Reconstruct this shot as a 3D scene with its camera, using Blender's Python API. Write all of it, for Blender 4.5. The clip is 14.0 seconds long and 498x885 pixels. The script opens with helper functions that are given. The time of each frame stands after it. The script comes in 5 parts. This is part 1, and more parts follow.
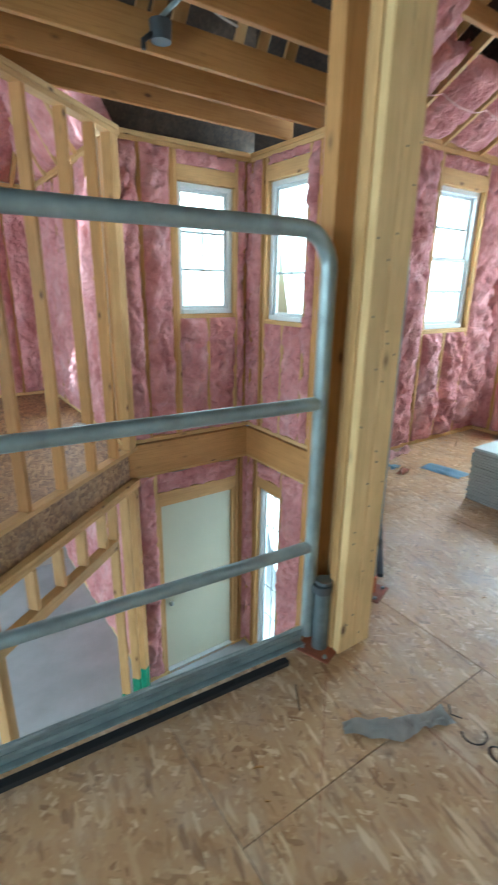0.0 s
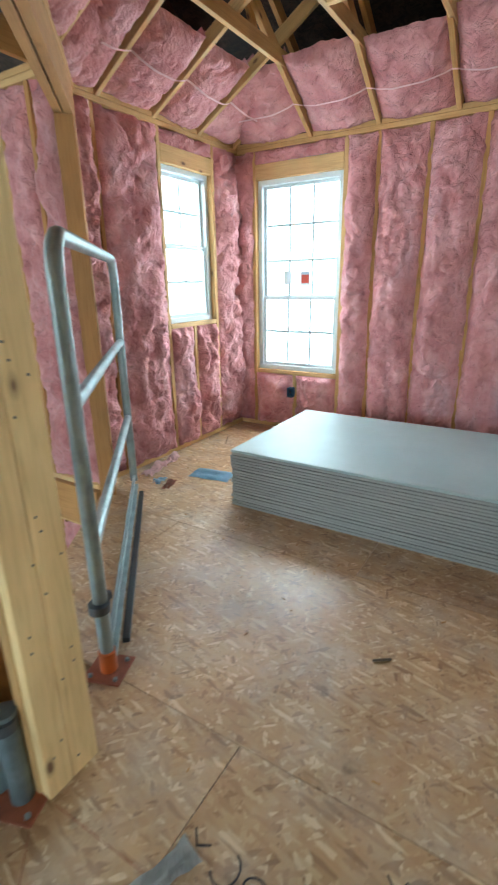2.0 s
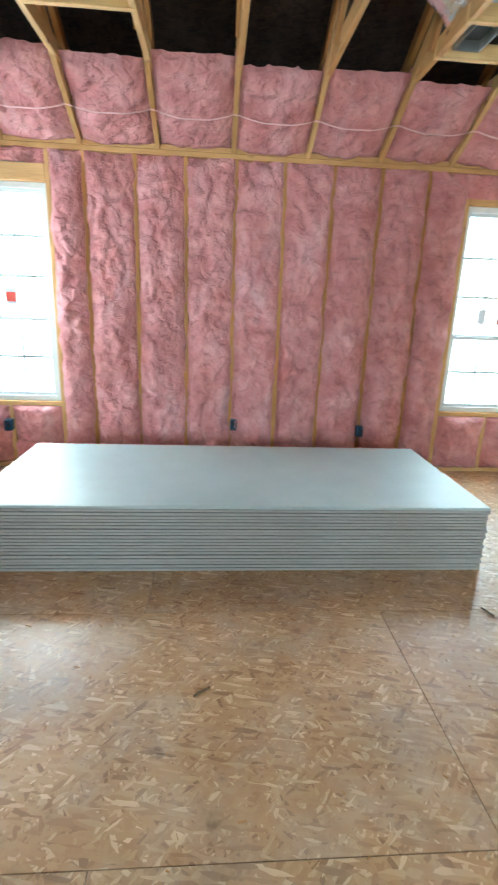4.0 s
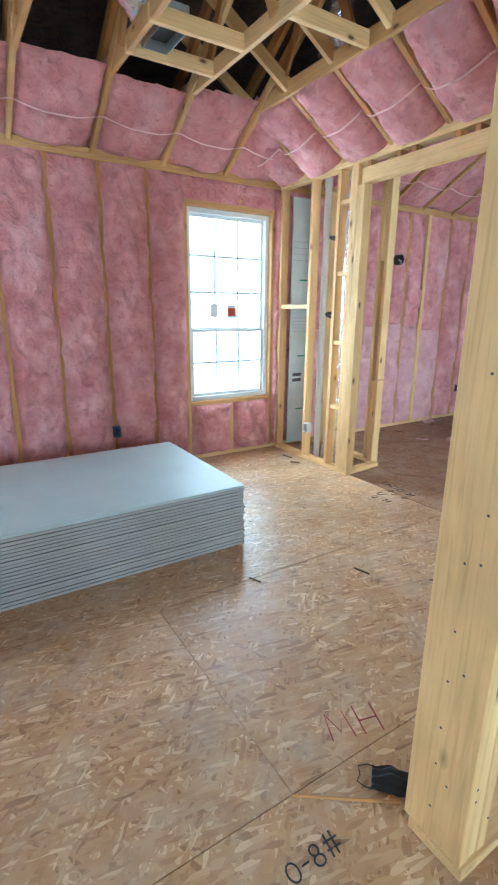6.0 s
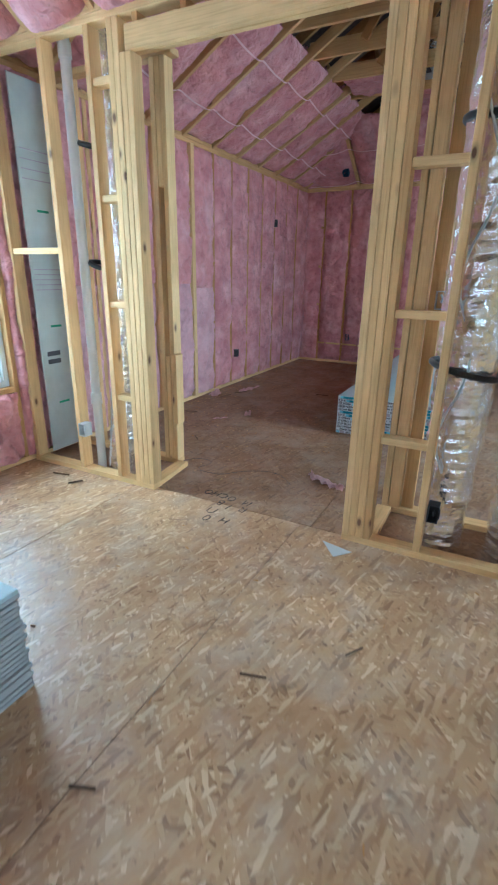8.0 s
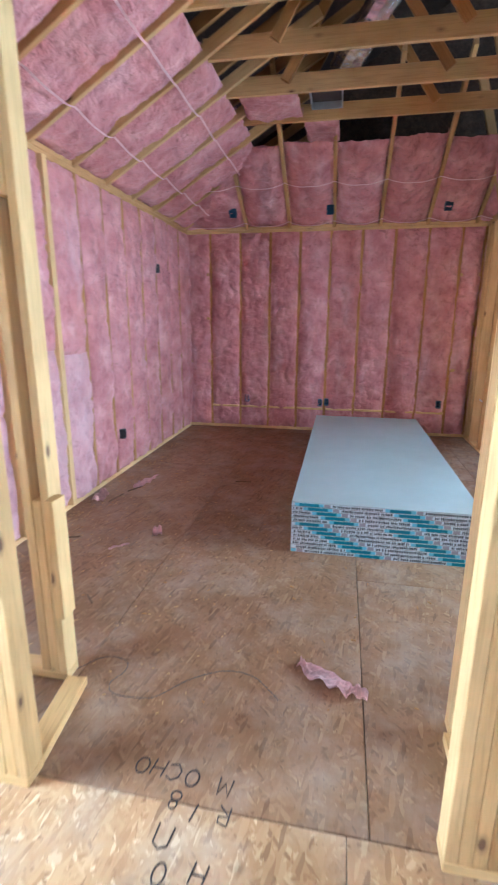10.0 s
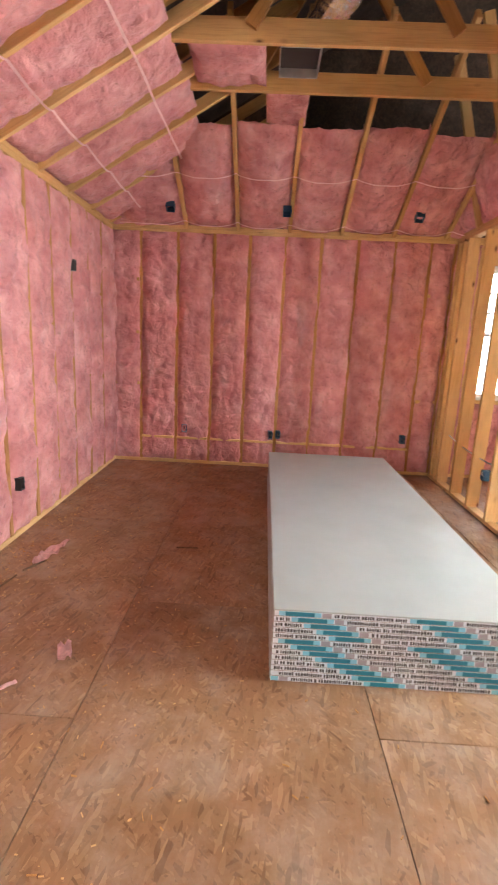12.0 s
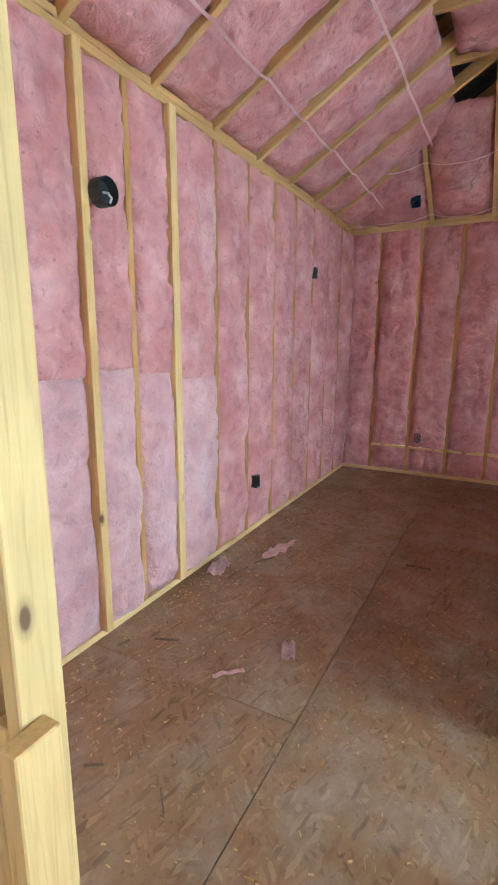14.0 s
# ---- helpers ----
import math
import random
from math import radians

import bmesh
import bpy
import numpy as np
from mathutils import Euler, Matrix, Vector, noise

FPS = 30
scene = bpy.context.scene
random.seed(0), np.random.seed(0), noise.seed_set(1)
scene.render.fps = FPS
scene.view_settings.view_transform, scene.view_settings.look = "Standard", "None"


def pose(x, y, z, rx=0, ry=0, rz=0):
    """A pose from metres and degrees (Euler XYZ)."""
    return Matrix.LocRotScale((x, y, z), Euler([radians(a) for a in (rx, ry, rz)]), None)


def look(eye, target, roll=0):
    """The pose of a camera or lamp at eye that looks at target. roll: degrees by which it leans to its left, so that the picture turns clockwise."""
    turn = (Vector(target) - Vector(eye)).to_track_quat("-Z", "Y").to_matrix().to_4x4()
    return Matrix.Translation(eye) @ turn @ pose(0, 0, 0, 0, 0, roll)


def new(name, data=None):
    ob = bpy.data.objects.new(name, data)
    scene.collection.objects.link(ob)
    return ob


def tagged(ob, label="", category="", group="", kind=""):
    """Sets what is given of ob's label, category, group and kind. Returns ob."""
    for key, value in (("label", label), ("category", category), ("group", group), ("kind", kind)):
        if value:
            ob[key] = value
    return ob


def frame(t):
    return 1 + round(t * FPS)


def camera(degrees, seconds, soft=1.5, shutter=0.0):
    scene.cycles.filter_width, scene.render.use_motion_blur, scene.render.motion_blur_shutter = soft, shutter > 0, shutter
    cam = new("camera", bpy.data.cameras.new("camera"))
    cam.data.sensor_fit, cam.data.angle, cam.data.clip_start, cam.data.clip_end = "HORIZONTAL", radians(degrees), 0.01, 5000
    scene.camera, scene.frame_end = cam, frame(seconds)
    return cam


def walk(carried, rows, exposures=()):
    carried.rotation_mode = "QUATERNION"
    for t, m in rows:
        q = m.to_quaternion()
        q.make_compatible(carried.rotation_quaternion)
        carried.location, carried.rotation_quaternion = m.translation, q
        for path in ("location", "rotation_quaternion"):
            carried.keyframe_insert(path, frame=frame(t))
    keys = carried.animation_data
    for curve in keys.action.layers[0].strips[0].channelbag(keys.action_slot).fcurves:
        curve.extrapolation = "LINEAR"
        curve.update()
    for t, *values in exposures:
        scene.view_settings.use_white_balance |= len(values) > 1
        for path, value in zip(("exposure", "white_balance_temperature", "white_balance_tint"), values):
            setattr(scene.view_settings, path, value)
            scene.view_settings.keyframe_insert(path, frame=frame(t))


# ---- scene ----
cam = camera(55.0, 14.0, soft=2.0, shutter=0.4)
PATH = [
    (0, (-0.288, 0.078, 1.527), (0.797, 1.64, 0.909), 0.9),
    (0.5, (-0.07, -0.007, 1.518), (1.198, 1.426, 0.936), 1.3),
    (1, (0.1, -0.015, 1.504), (1.478, 1.294, 0.881), -0.7),
    (1.5, (0.277, 0.111, 1.506), (1.749, 1.314, 0.884), -1.3),
    (2, (0.464, 0.164, 1.505), (2.074, 1.166, 0.867), -1.0),
    (2.2, (0.553, 0.154, 1.543), (2.184, 1.116, 0.899), 0.4),
    (4.3, (0.498, 0.543, 1.527), (2.397, 0.241, 0.975), 2.0),
    (4.5, (0.505, 0.513, 1.54), (2.388, 0.132, 0.984), 2.1),
    (5, (0.513, 0.455, 1.515), (2.3, -0.245, 0.954), 2.0),
    (5.5, (0.529, 0.393, 1.495), (2.226, -0.523, 0.964), 1.1),
    (6, (0.554, 0.391, 1.509), (2.183, -0.637, 0.973), 0.5),
    (6.5, (0.771, 0.298, 1.489), (2.286, -0.881, 0.927), 1.2),
    (7, (1.095, 0.145, 1.473), (2.536, -1.102, 0.865), 2.5),
    (7.5, (1.425, -0.07, 1.44), (2.494, -1.636, 0.801), 0.4),
    (7.7, (1.555, -0.155, 1.41), (2.512, -1.78, 0.753), 0.4),
    (9.8, (2.638, -1.423, 1.548), (3.116, -3.289, 1.011), 0.9),
    (10, (2.721, -1.555, 1.546), (3.083, -3.458, 1.046), 0.3),
    (10.5, (2.863, -1.936, 1.513), (3.109, -3.854, 1.001), -0.0),
    (11, (2.98, -2.236, 1.509), (3.135, -4.177, 1.051), 1.2),
    (11.5, (3.082, -2.49, 1.506), (3.064, -4.442, 1.071), 0.3),
    (12, (3.103, -2.62, 1.549), (3.149, -4.573, 1.12), 2.8),
    (12.5, (3.187, -2.704, 1.547), (3.5, -4.62, 1.069), 3.2),
    (13, (3.196, -2.757, 1.528), (3.863, -4.585, 1.065), 2.2),
    (13.5, (3.19, -2.745, 1.511), (4.084, -4.48, 1.07), 0.5),
    (14, (3.198, -2.743, 1.468), (4.125, -4.469, 1.063), 0.3),
]
walk(cam, [(t, look(eye, target, roll)) for t, eye, target, roll in PATH], [(0.0, -0.62, 5150.0, -11.0), (1.2, -0.62, 5150.0, -10.0), (2.2, -0.55, 5300.0, -12.0), (4.5, -0.13, 5350.0, -10.0), (5.5, -0.16, 5100.0, -7.0), (7.0, -0.36, 4600.0, -10.0), (7.7, -0.45, 4500.0, -11.0), (9.8, 0.3, 4600.0, -3.0), (10.8, 0.6, 5550.0, -5.0), (12.0, 0.75, 6650.0, 10.0), (12.7, 0.66, 6700.0, 7.0), (13.3, 0.4, 5000.0, -15.0), (14.0, 0.3, 4900.0, -16.0)])

# ---------------------------------------------------------------- light
world = bpy.data.worlds.new("world")
scene.world = world
world.use_nodes = True
_n = world.node_tree.nodes
_sky = _n.new("ShaderNodeTexSky")
_sky.sky_type = "NISHITA"
_sky.sun_disc = False
_sky.sun_elevation, _sky.sun_rotation = radians(40), radians(70)
world.node_tree.links.new(_sky.outputs[0], _n["Background"].inputs[0])
_n["Background"].inputs[1].default_value = 0.15
_sun = bpy.data.lights.new("sun", "SUN")
_sun.energy, _sun.angle, _sun.color = 1.0, radians(12), (1.0, 0.98, 0.95)
sun = new("sun", _sun)
sun.matrix_world = look((20, 8, 18), (0, 0, 0))


def sky_light(x, y, z, rz, w, h, radiance, tilt=28, out=0.95, grow=1.9, color=(0.93, 0.97, 1.0)):
    """Daylight lamp outside a window or added opening centred at x, y, z; rz is the way it looks into the house."""
    d = bpy.data.lights.new("opening_daylight", "AREA")
    w, h = w + grow, h + grow
    d.shape, d.size, d.size_y, d.color = "RECTANGLE", w, h, color
    d.energy = radiance * math.pi * w * h
    ob = new("opening_daylight", d)
    way = Vector((math.cos(radians(rz)), math.sin(radians(rz)), 0))
    eye = Vector((x, y, z - 0.05)) - way * out
    ob.matrix_world = look(eye, eye + way * math.cos(radians(tilt)) - Vector((0, 0, math.sin(radians(tilt)))))
    return ob


# ---------------------------------------------------------------- materials
def mat(name, rough=0.7, metal=0.0):
    m = bpy.data.materials.new(name)
    m.use_nodes = True
    nt = m.node_tree
    b = nt.nodes["Principled BSDF"]
    b.inputs["Roughness"].default_value = rough
    b.inputs["Metallic"].default_value = metal
    return m, nt, b


def nd(nt, kind, **kw):
    n = nt.nodes.new(kind)
    for k, v in kw.items():
        n.inputs[k.replace("_", " ")].default_value = v
    return n


def ramp(nt, fac, *stops):
    r = nt.nodes.new("ShaderNodeValToRGB")
    els = r.color_ramp.elements
    els[0].position, els[0].color = stops[0][0], (*stops[0][1], 1)
    els[1].position, els[1].color = stops[-1][0], (*stops[-1][1], 1)
    for p, c in stops[1:-1]:
        e = els.new(p)
        e.color = (*c, 1)
    nt.links.new(fac, r.inputs[0])
    return r.outputs[0]


def mix(nt, fac, a, b, blend="MIX"):
    m = nt.nodes.new("ShaderNodeMix")
    m.data_type, m.blend_type = "RGBA", blend
    for sock, v in ((m.inputs[0], fac), (m.inputs[6], a), (m.inputs[7], b)):
        if hasattr(v, "is_output"):
            nt.links.new(v, sock)
        else:
            sock.default_value = v if not isinstance(v, tuple) else (*v, 1)
    return m.outputs[2]


def mapped(nt, scale, rot=(0, 0, 0), coord="Object", shift=True):
    tc = nt.nodes.new("ShaderNodeTexCoord")
    mp = nt.nodes.new("ShaderNodeMapping")
    mp.inputs["Scale"].default_value = scale
    mp.inputs["Rotation"].default_value = rot
    src = tc.outputs[coord]
    if shift:
        oi = nt.nodes.new("ShaderNodeObjectInfo")
        mul = nt.nodes.new("ShaderNodeMath")
        mul.operation = "MULTIPLY"
        mul.inputs[1].default_value = 37.0
        nt.links.new(oi.outputs["Random"], mul.inputs[0])
        ad = nt.nodes.new("ShaderNodeVectorMath")
        ad.operation = "ADD"
        nt.links.new(src, ad.inputs[0])
        nt.links.new(mul.outputs[0], ad.inputs[1])
        src = ad.outputs[0]
    nt.links.new(src, mp.inputs[0])
    return mp.outputs[0]


def noise_tex(nt, vec, scale, detail=4, rough=0.55, dist=0.0):
    n = nd(nt, "ShaderNodeTexNoise", Scale=scale, Detail=detail, Roughness=rough, Distortion=dist)
    nt.links.new(vec, n.inputs["Vector"])
    return n.outputs[0]


def bump(nt, b, height, strength=0.3, distance=0.01):
    bp = nd(nt, "ShaderNodeBump", Strength=strength, Distance=distance)
    nt.links.new(height, bp.inputs["Height"])
    nt.links.new(bp.outputs[0], b.inputs["Normal"])


def rand(nt):
    return nt.nodes.new("ShaderNodeObjectInfo").outputs["Random"]


def wood(name, light, dark, amber):
    """Sawn spruce: grain along local z, knots, tone by piece."""
    m, nt, b = mat(name, 0.72)
    tone = mix(nt, rand(nt), light, amber)
    grain = noise_tex(nt, mapped(nt, (1, 1, 0.04)), 55, 5, 0.6, 1.5)
    g = ramp(nt, grain, (0.3, (0.62, 0.5, 0.38)), (0.5, (0.95, 0.92, 0.88)), (0.75, (1.1, 1.08, 1.02)))
    c = mix(nt, 0.5, tone, g, "MULTIPLY")
    blot = ramp(nt, noise_tex(nt, mapped(nt, (1, 1, 0.5)), 5, 3), (0.3, (0.8, 0.76, 0.7)), (0.7, (1.08, 1.06, 1.04)))
    c = mix(nt, 0.8, c, blot, "MULTIPLY")
    vo = nd(nt, "ShaderNodeTexVoronoi", Scale=1.0, Randomness=1.0)
    nt.links.new(mapped(nt, (7, 7, 3.2)), vo.inputs["Vector"])
    knot = ramp(nt, vo.outputs["Distance"], (0.055, (1, 1, 1)), (0.085, (0.4, 0.4, 0.4)), (0.15, (0, 0, 0)))
    c = mix(nt, knot, c, dark)
    nt.links.new(c, b.inputs["Base Color"])
    bump(nt, b, grain, 0.25, 0.002)
    return m


WOOD = wood("spruce", (0.70, 0.47, 0.215), (0.16, 0.075, 0.03), (0.58, 0.345, 0.13))
WOOD_PALE = wood("pale_spruce", (0.82, 0.59, 0.285), (0.17, 0.08, 0.035), (0.75, 0.50, 0.215))
# amber wood; also stands in for spruce that lies in shade
WOOD_WARM = wood("warm_or_shaded_fir", (0.56, 0.30, 0.10), (0.14, 0.06, 0.025), (0.44, 0.215, 0.068))


def osb(name, tones, flake=1.0, dusty=0.3, rough=0.62):
    m, nt, b = mat(name, rough)
    col = None
    hts = None
    for i, (ang, sx, sy) in enumerate(((0.3, 19, 75), (1.25, 17, 66), (2.2, 21, 85), (2.75, 15, 60), (0.75, 20, 80), (1.75, 16, 70))):
        turned = mapped(nt, (1, 1, 1), (0, 0, ang), "Object", True)
        mp2 = nt.nodes.new("ShaderNodeMapping")
        mp2.inputs["Scale"].default_value = (sx * flake, sy * flake, 40 * flake)
        nt.links.new(turned, mp2.inputs[0])
        vec = mp2.outputs[0]
        vo = nd(nt, "ShaderNodeTexVoronoi", Scale=1.0, Randomness=1.0)
        wob = nd(nt, "ShaderNodeTexNoise", Scale=0.6, Detail=2)
        nt.links.new(vec, wob.inputs["Vector"])
        av = nt.nodes.new("ShaderNodeVectorMath")
        av.operation = "ADD"
        nt.links.new(vec, av.inputs[0])
        nt.links.new(wob.outputs["Color"], av.inputs[1])
        nt.links.new(av.outputs[0], vo.inputs["Vector"])
        sep = nt.nodes.new("ShaderNodeSeparateColor")
        nt.links.new(vo.outputs["Color"], sep.inputs[0])
        c = ramp(nt, sep.outputs[0], *[(k / (len(tones) - 1), t) for k, t in enumerate(tones)])
        if col is None:
            col, hts = c, sep.outputs[1]
        else:
            gate = nt.nodes.new("ShaderNodeMath")
            gate.operation = "GREATER_THAN"
            gate.inputs[1].default_value = 0.55
            nt.links.new(sep.outputs[2], gate.inputs[0])
            col = mix(nt, gate.outputs[0], col, c)
    big = ramp(nt, noise_tex(nt, mapped(nt, (1, 1, 1), coord="Object", shift=False), 1.3, 4, 0.6), (0.3, (0.62, 0.54, 0.46)), (0.65, (1.06, 1.03, 1.0)))
    col = mix(nt, 0.75, col, big, "MULTIPLY")
    dust = ramp(nt, noise_tex(nt, mapped(nt, (1, 1, 1), shift=False), 3.5, 6, 0.65), (0.45, (0, 0, 0)), (0.75, (dusty, dusty, dusty)))
    col = mix(nt, dust, col, (0.62, 0.55, 0.47))
    spots = ramp(nt, noise_tex(nt, mapped(nt, (1, 1, 1), shift=False), 9, 3, 0.5), (0.665, (0, 0, 0)), (0.75, (0.55, 0.55, 0.55)))
    col = mix(nt, spots, col, (0.12, 0.07, 0.04))
    grime = ramp(nt, noise_tex(nt, mapped(nt, (1, 1, 1), shift=False), 2.2, 8, 0.72), (0.52, (0, 0, 0)), (0.72, (0.42, 0.42, 0.42)))
    col = mix(nt, grime, col, (0.21, 0.15, 0.11))
    nt.links.new(col, b.inputs["Base Color"])
    bump(nt, b, hts, 0.18, 0.002)
    return m


OSB = osb("osb_floor", ((0.34, 0.19, 0.09), (0.475, 0.283, 0.138), (0.537, 0.331, 0.167), (0.554, 0.345, 0.177), (0.565, 0.356, 0.185), (0.582, 0.373, 0.195), (0.599, 0.390, 0.208), (0.655, 0.45, 0.255), (0.83, 0.64, 0.41)), 0.95, 0.4, 0.36)
# same strand board as OSB, in darker browner tones for the second room
OSB_DARK = osb("dark_dusty_osb_floor", ((0.193, 0.101, 0.046), (0.281, 0.154, 0.074), (0.298, 0.165, 0.081), (0.307, 0.171, 0.085), (0.315, 0.177, 0.088), (0.328, 0.187, 0.094), (0.403, 0.252, 0.134)), 0.95, 0.34)
# near-black tones put the attic's shade into the deck colour
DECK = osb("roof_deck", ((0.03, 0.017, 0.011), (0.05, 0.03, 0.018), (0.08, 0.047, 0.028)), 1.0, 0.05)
RIM = osb("osb_rim", ((0.16, 0.08, 0.03), (0.3, 0.16, 0.06), (0.5, 0.31, 0.14)), 0.8, 0.1)


def pink(name="pink_fibreglass", daylit=0.0):
    m, nt, b = mat(name, 0.95)
    vec = mapped(nt, (1, 1, 1))
    lumps = noise_tex(nt, vec, 5, 4, 0.55)
    c = ramp(nt, lumps, (0.28, (0.51, 0.19, 0.19)), (0.5, (0.625, 0.275, 0.272)), (0.72, (0.75, 0.395, 0.395)))
    fuzz = noise_tex(nt, vec, 12, 5, 0.52, 0.6)
    # colour follows the relief: hollows darkened, crests lightened, as crease shade would
    c = mix(nt, 0.5, c, ramp(nt, fuzz, (0.30, (0.70, 0.58, 0.58)), (0.46, (0.99, 0.97, 0.97)), (0.68, (1.14, 1.15, 1.16))), "MULTIPLY")
    stain = ramp(nt, noise_tex(nt, vec, 1.8, 4, 0.6), (0.56, (0, 0, 0)), (0.8, (0.4, 0.4, 0.4)))
    c = mix(nt, stain, c, (0.55, 0.20, 0.14))
    specks = ramp(nt, noise_tex(nt, vec, 30, 2, 0.5), (0.66, (0, 0, 0)), (0.75, (0.5, 0.5, 0.5)))
    c = mix(nt, specks, c, (0.22, 0.09, 0.07))
    pale = ramp(nt, noise_tex(nt, mapped(nt, (1, 1, 0.35)), 3.1, 3, 0.6), (0.56, (0, 0, 0)), (0.78, (0.42, 0.42, 0.42)))
    c = mix(nt, pale, c, (0.78, 0.59, 0.63))
    # whitens the pink: daylight falling on the batts, put into the colour
    if daylit:
        c = mix(nt, ramp(nt, noise_tex(nt, vec, 4, 4, 0.6), (0.3, (daylit * 0.55,) * 3), (0.65, (daylit,) * 3)), c, (0.84, 0.72, 0.76))
    nt.links.new(c, b.inputs["Base Color"])
    # crumpled tufts: coarse folds, fibre clumps and fine fibres in one relief
    tuft = nt.nodes.new("ShaderNodeMath")
    tuft.operation = "MULTIPLY_ADD"
    tuft.inputs[1].default_value = 0.2
    nt.links.new(noise_tex(nt, vec, 46, 4, 0.6, 0.8), tuft.inputs[0])
    nt.links.new(fuzz, tuft.inputs[2])
    bump(nt, b, tuft.outputs[0], 1.0, 0.045)
    b.inputs["Sheen Weight"].default_value = 0.12
    return m


PINK = pink()
# copy of PINK with window daylight painted in, for the lower batts
PINK_DAYLIT = pink("daylit_pink_fibreglass", 0.27)


def plain(name, color, rough=0.6, metal=0.0, vary=0.12, scale=12, bumpy=0.1):
    m, nt, b = mat(name, rough, metal)
    n = noise_tex(nt, mapped(nt, (1, 1, 1)), scale, 5, 0.6)
    lo = tuple(x * (1 - vary) for x in color)
    hi = tuple(min(1, x * (1 + vary)) for x in color)
    nt.links.new(ramp(nt, n, (0.3, lo), (0.7, hi)), b.inputs["Base Color"])
    if bumpy:
        bump(nt, b, n, bumpy, 0.002)
    return m


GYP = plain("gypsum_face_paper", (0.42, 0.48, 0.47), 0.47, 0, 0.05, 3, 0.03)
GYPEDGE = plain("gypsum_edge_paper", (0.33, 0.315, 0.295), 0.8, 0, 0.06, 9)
TAPEWHITE = plain("edge_tape", (0.78, 0.84, 0.91), 0.6, 0, 0.06, 20)
TEAL = plain("teal_print", (0.015, 0.22, 0.33), 0.6)
AQUA = plain("aqua_print", (0.26, 0.64, 0.77), 0.6)
INK = plain("black_print", (0.06, 0.06, 0.07), 0.6)
VINYL = plain("white_vinyl", (0.70, 0.73, 0.74), 0.35, 0, 0.03, 5, 0.0)
STEEL = plain("galvanised_steel", (0.31, 0.36, 0.36), 0.40, 0.5, 0.25, 9, 0.12)
GALV = plain("bright_sheet_metal", (0.60, 0.62, 0.62), 0.3, 0.8, 0.15, 8, 0.1)
RUBBER = plain("black_plastic", (0.02, 0.02, 0.022), 0.45)
LILAC = plain("lilac_print", (0.42, 0.38, 0.44), 0.6)
SLEEVE = plain("weathered_steel_sleeve", (0.17, 0.20, 0.21), 0.45, 0.5, 0.3, 11)
CLAMP = plain("dark_clamp_steel", (0.10, 0.11, 0.12), 0.45, 0.6)
RUST = plain("red_primer_steel", (0.30, 0.09, 0.045), 0.6, 0.2, 0.3, 14)
FOIL, _nt, _b = mat("foil_duct_wrap", 0.16, 0.9)
_b.inputs["Base Color"].default_value = (0.95, 0.96, 0.98, 1)
bump(_nt, _b, noise_tex(_nt, mapped(_nt, (1, 1, 1)), 30, 3, 0.6, 0.5), 0.6, 0.01)
DARKWOOD = plain("weathered_dark_wood", (0.15, 0.095, 0.055), 0.8, 0, 0.35, 30)
PVC = plain("white_pvc", (0.74, 0.74, 0.72), 0.35, 0, 0.04, 6, 0.0)
CONCRETE = plain("concrete_slab", (0.42, 0.44, 0.46), 0.5, 0, 0.12, 2.2)
DOORPAINT = plain("primed_door", (0.60, 0.60, 0.46), 0.5, 0, 0.03, 2, 0.02)
WRAP = plain("foil_faced_sheathing", (0.52, 0.56, 0.54), 0.4, 0.1, 0.12, 4)
GREEN = plain("green_treated", (0.04, 0.26, 0.14), 0.7, 0, 0.3, 12)
PLASTIC_BLUE = plain("blue_outlet_box", (0.012, 0.06, 0.12), 0.45)
STRAP = plain("milky_plastic_strap", (0.86, 0.60, 0.60), 0.4, 0, 0.06, 9, 0.0)
SCRAP = plain("pale_pink_fluff", (0.80, 0.54, 0.54), 0.95, 0, 0.2, 40, 0.6)
PAPER = plain("grey_paper", (0.50, 0.48, 0.45), 0.7, 0, 0.15, 8)
BLUEPAPER = plain("blue_print_film", (0.28, 0.44, 0.58), 0.4, 0, 0.2, 14)
ORANGE = plain("orange_paint", (0.55, 0.12, 0.02), 0.5)
MARKER = plain("black_marker", (0.03, 0.025, 0.03), 0.7, 0, 0.3, 40, 0)
REDMARK = plain("red_crayon", (0.30, 0.05, 0.06), 0.8, 0, 0.3, 40, 0)
STICKER_RED = plain("red_sticker", (0.55, 0.06, 0.03), 0.5)
PLASTER = plain("bare_wall_panel", (0.45, 0.40, 0.36), 0.8, 0, 0.1, 3)
GLASS, _nt, _b = mat("window_glass", 0.0)
_b.inputs["Base Color"].default_value = (0.95, 0.98, 0.98, 1)
_b.inputs["Transmission Weight"].default_value = 1.0
_b.inputs["IOR"].default_value = 1.02


# ---------------------------------------------------------------- builders
def link(name, me, material, parent=None, label=""):
    ob = new(name, me)
    if material and not me.materials:
        me.materials.append(material)
    if parent:
        ob.parent = parent
    if label:
        ob["label"] = label
    return ob


def part(name, bm, material, parent=None, label="", smooth=False):
    me = bpy.data.meshes.new(name)
    bm.to_mesh(me)
    bm.free()
    if smooth:
        me.polygons.foreach_set("use_smooth", [True] * len(me.polygons))
    return link(name, me, material, parent, label)


_cache = {}


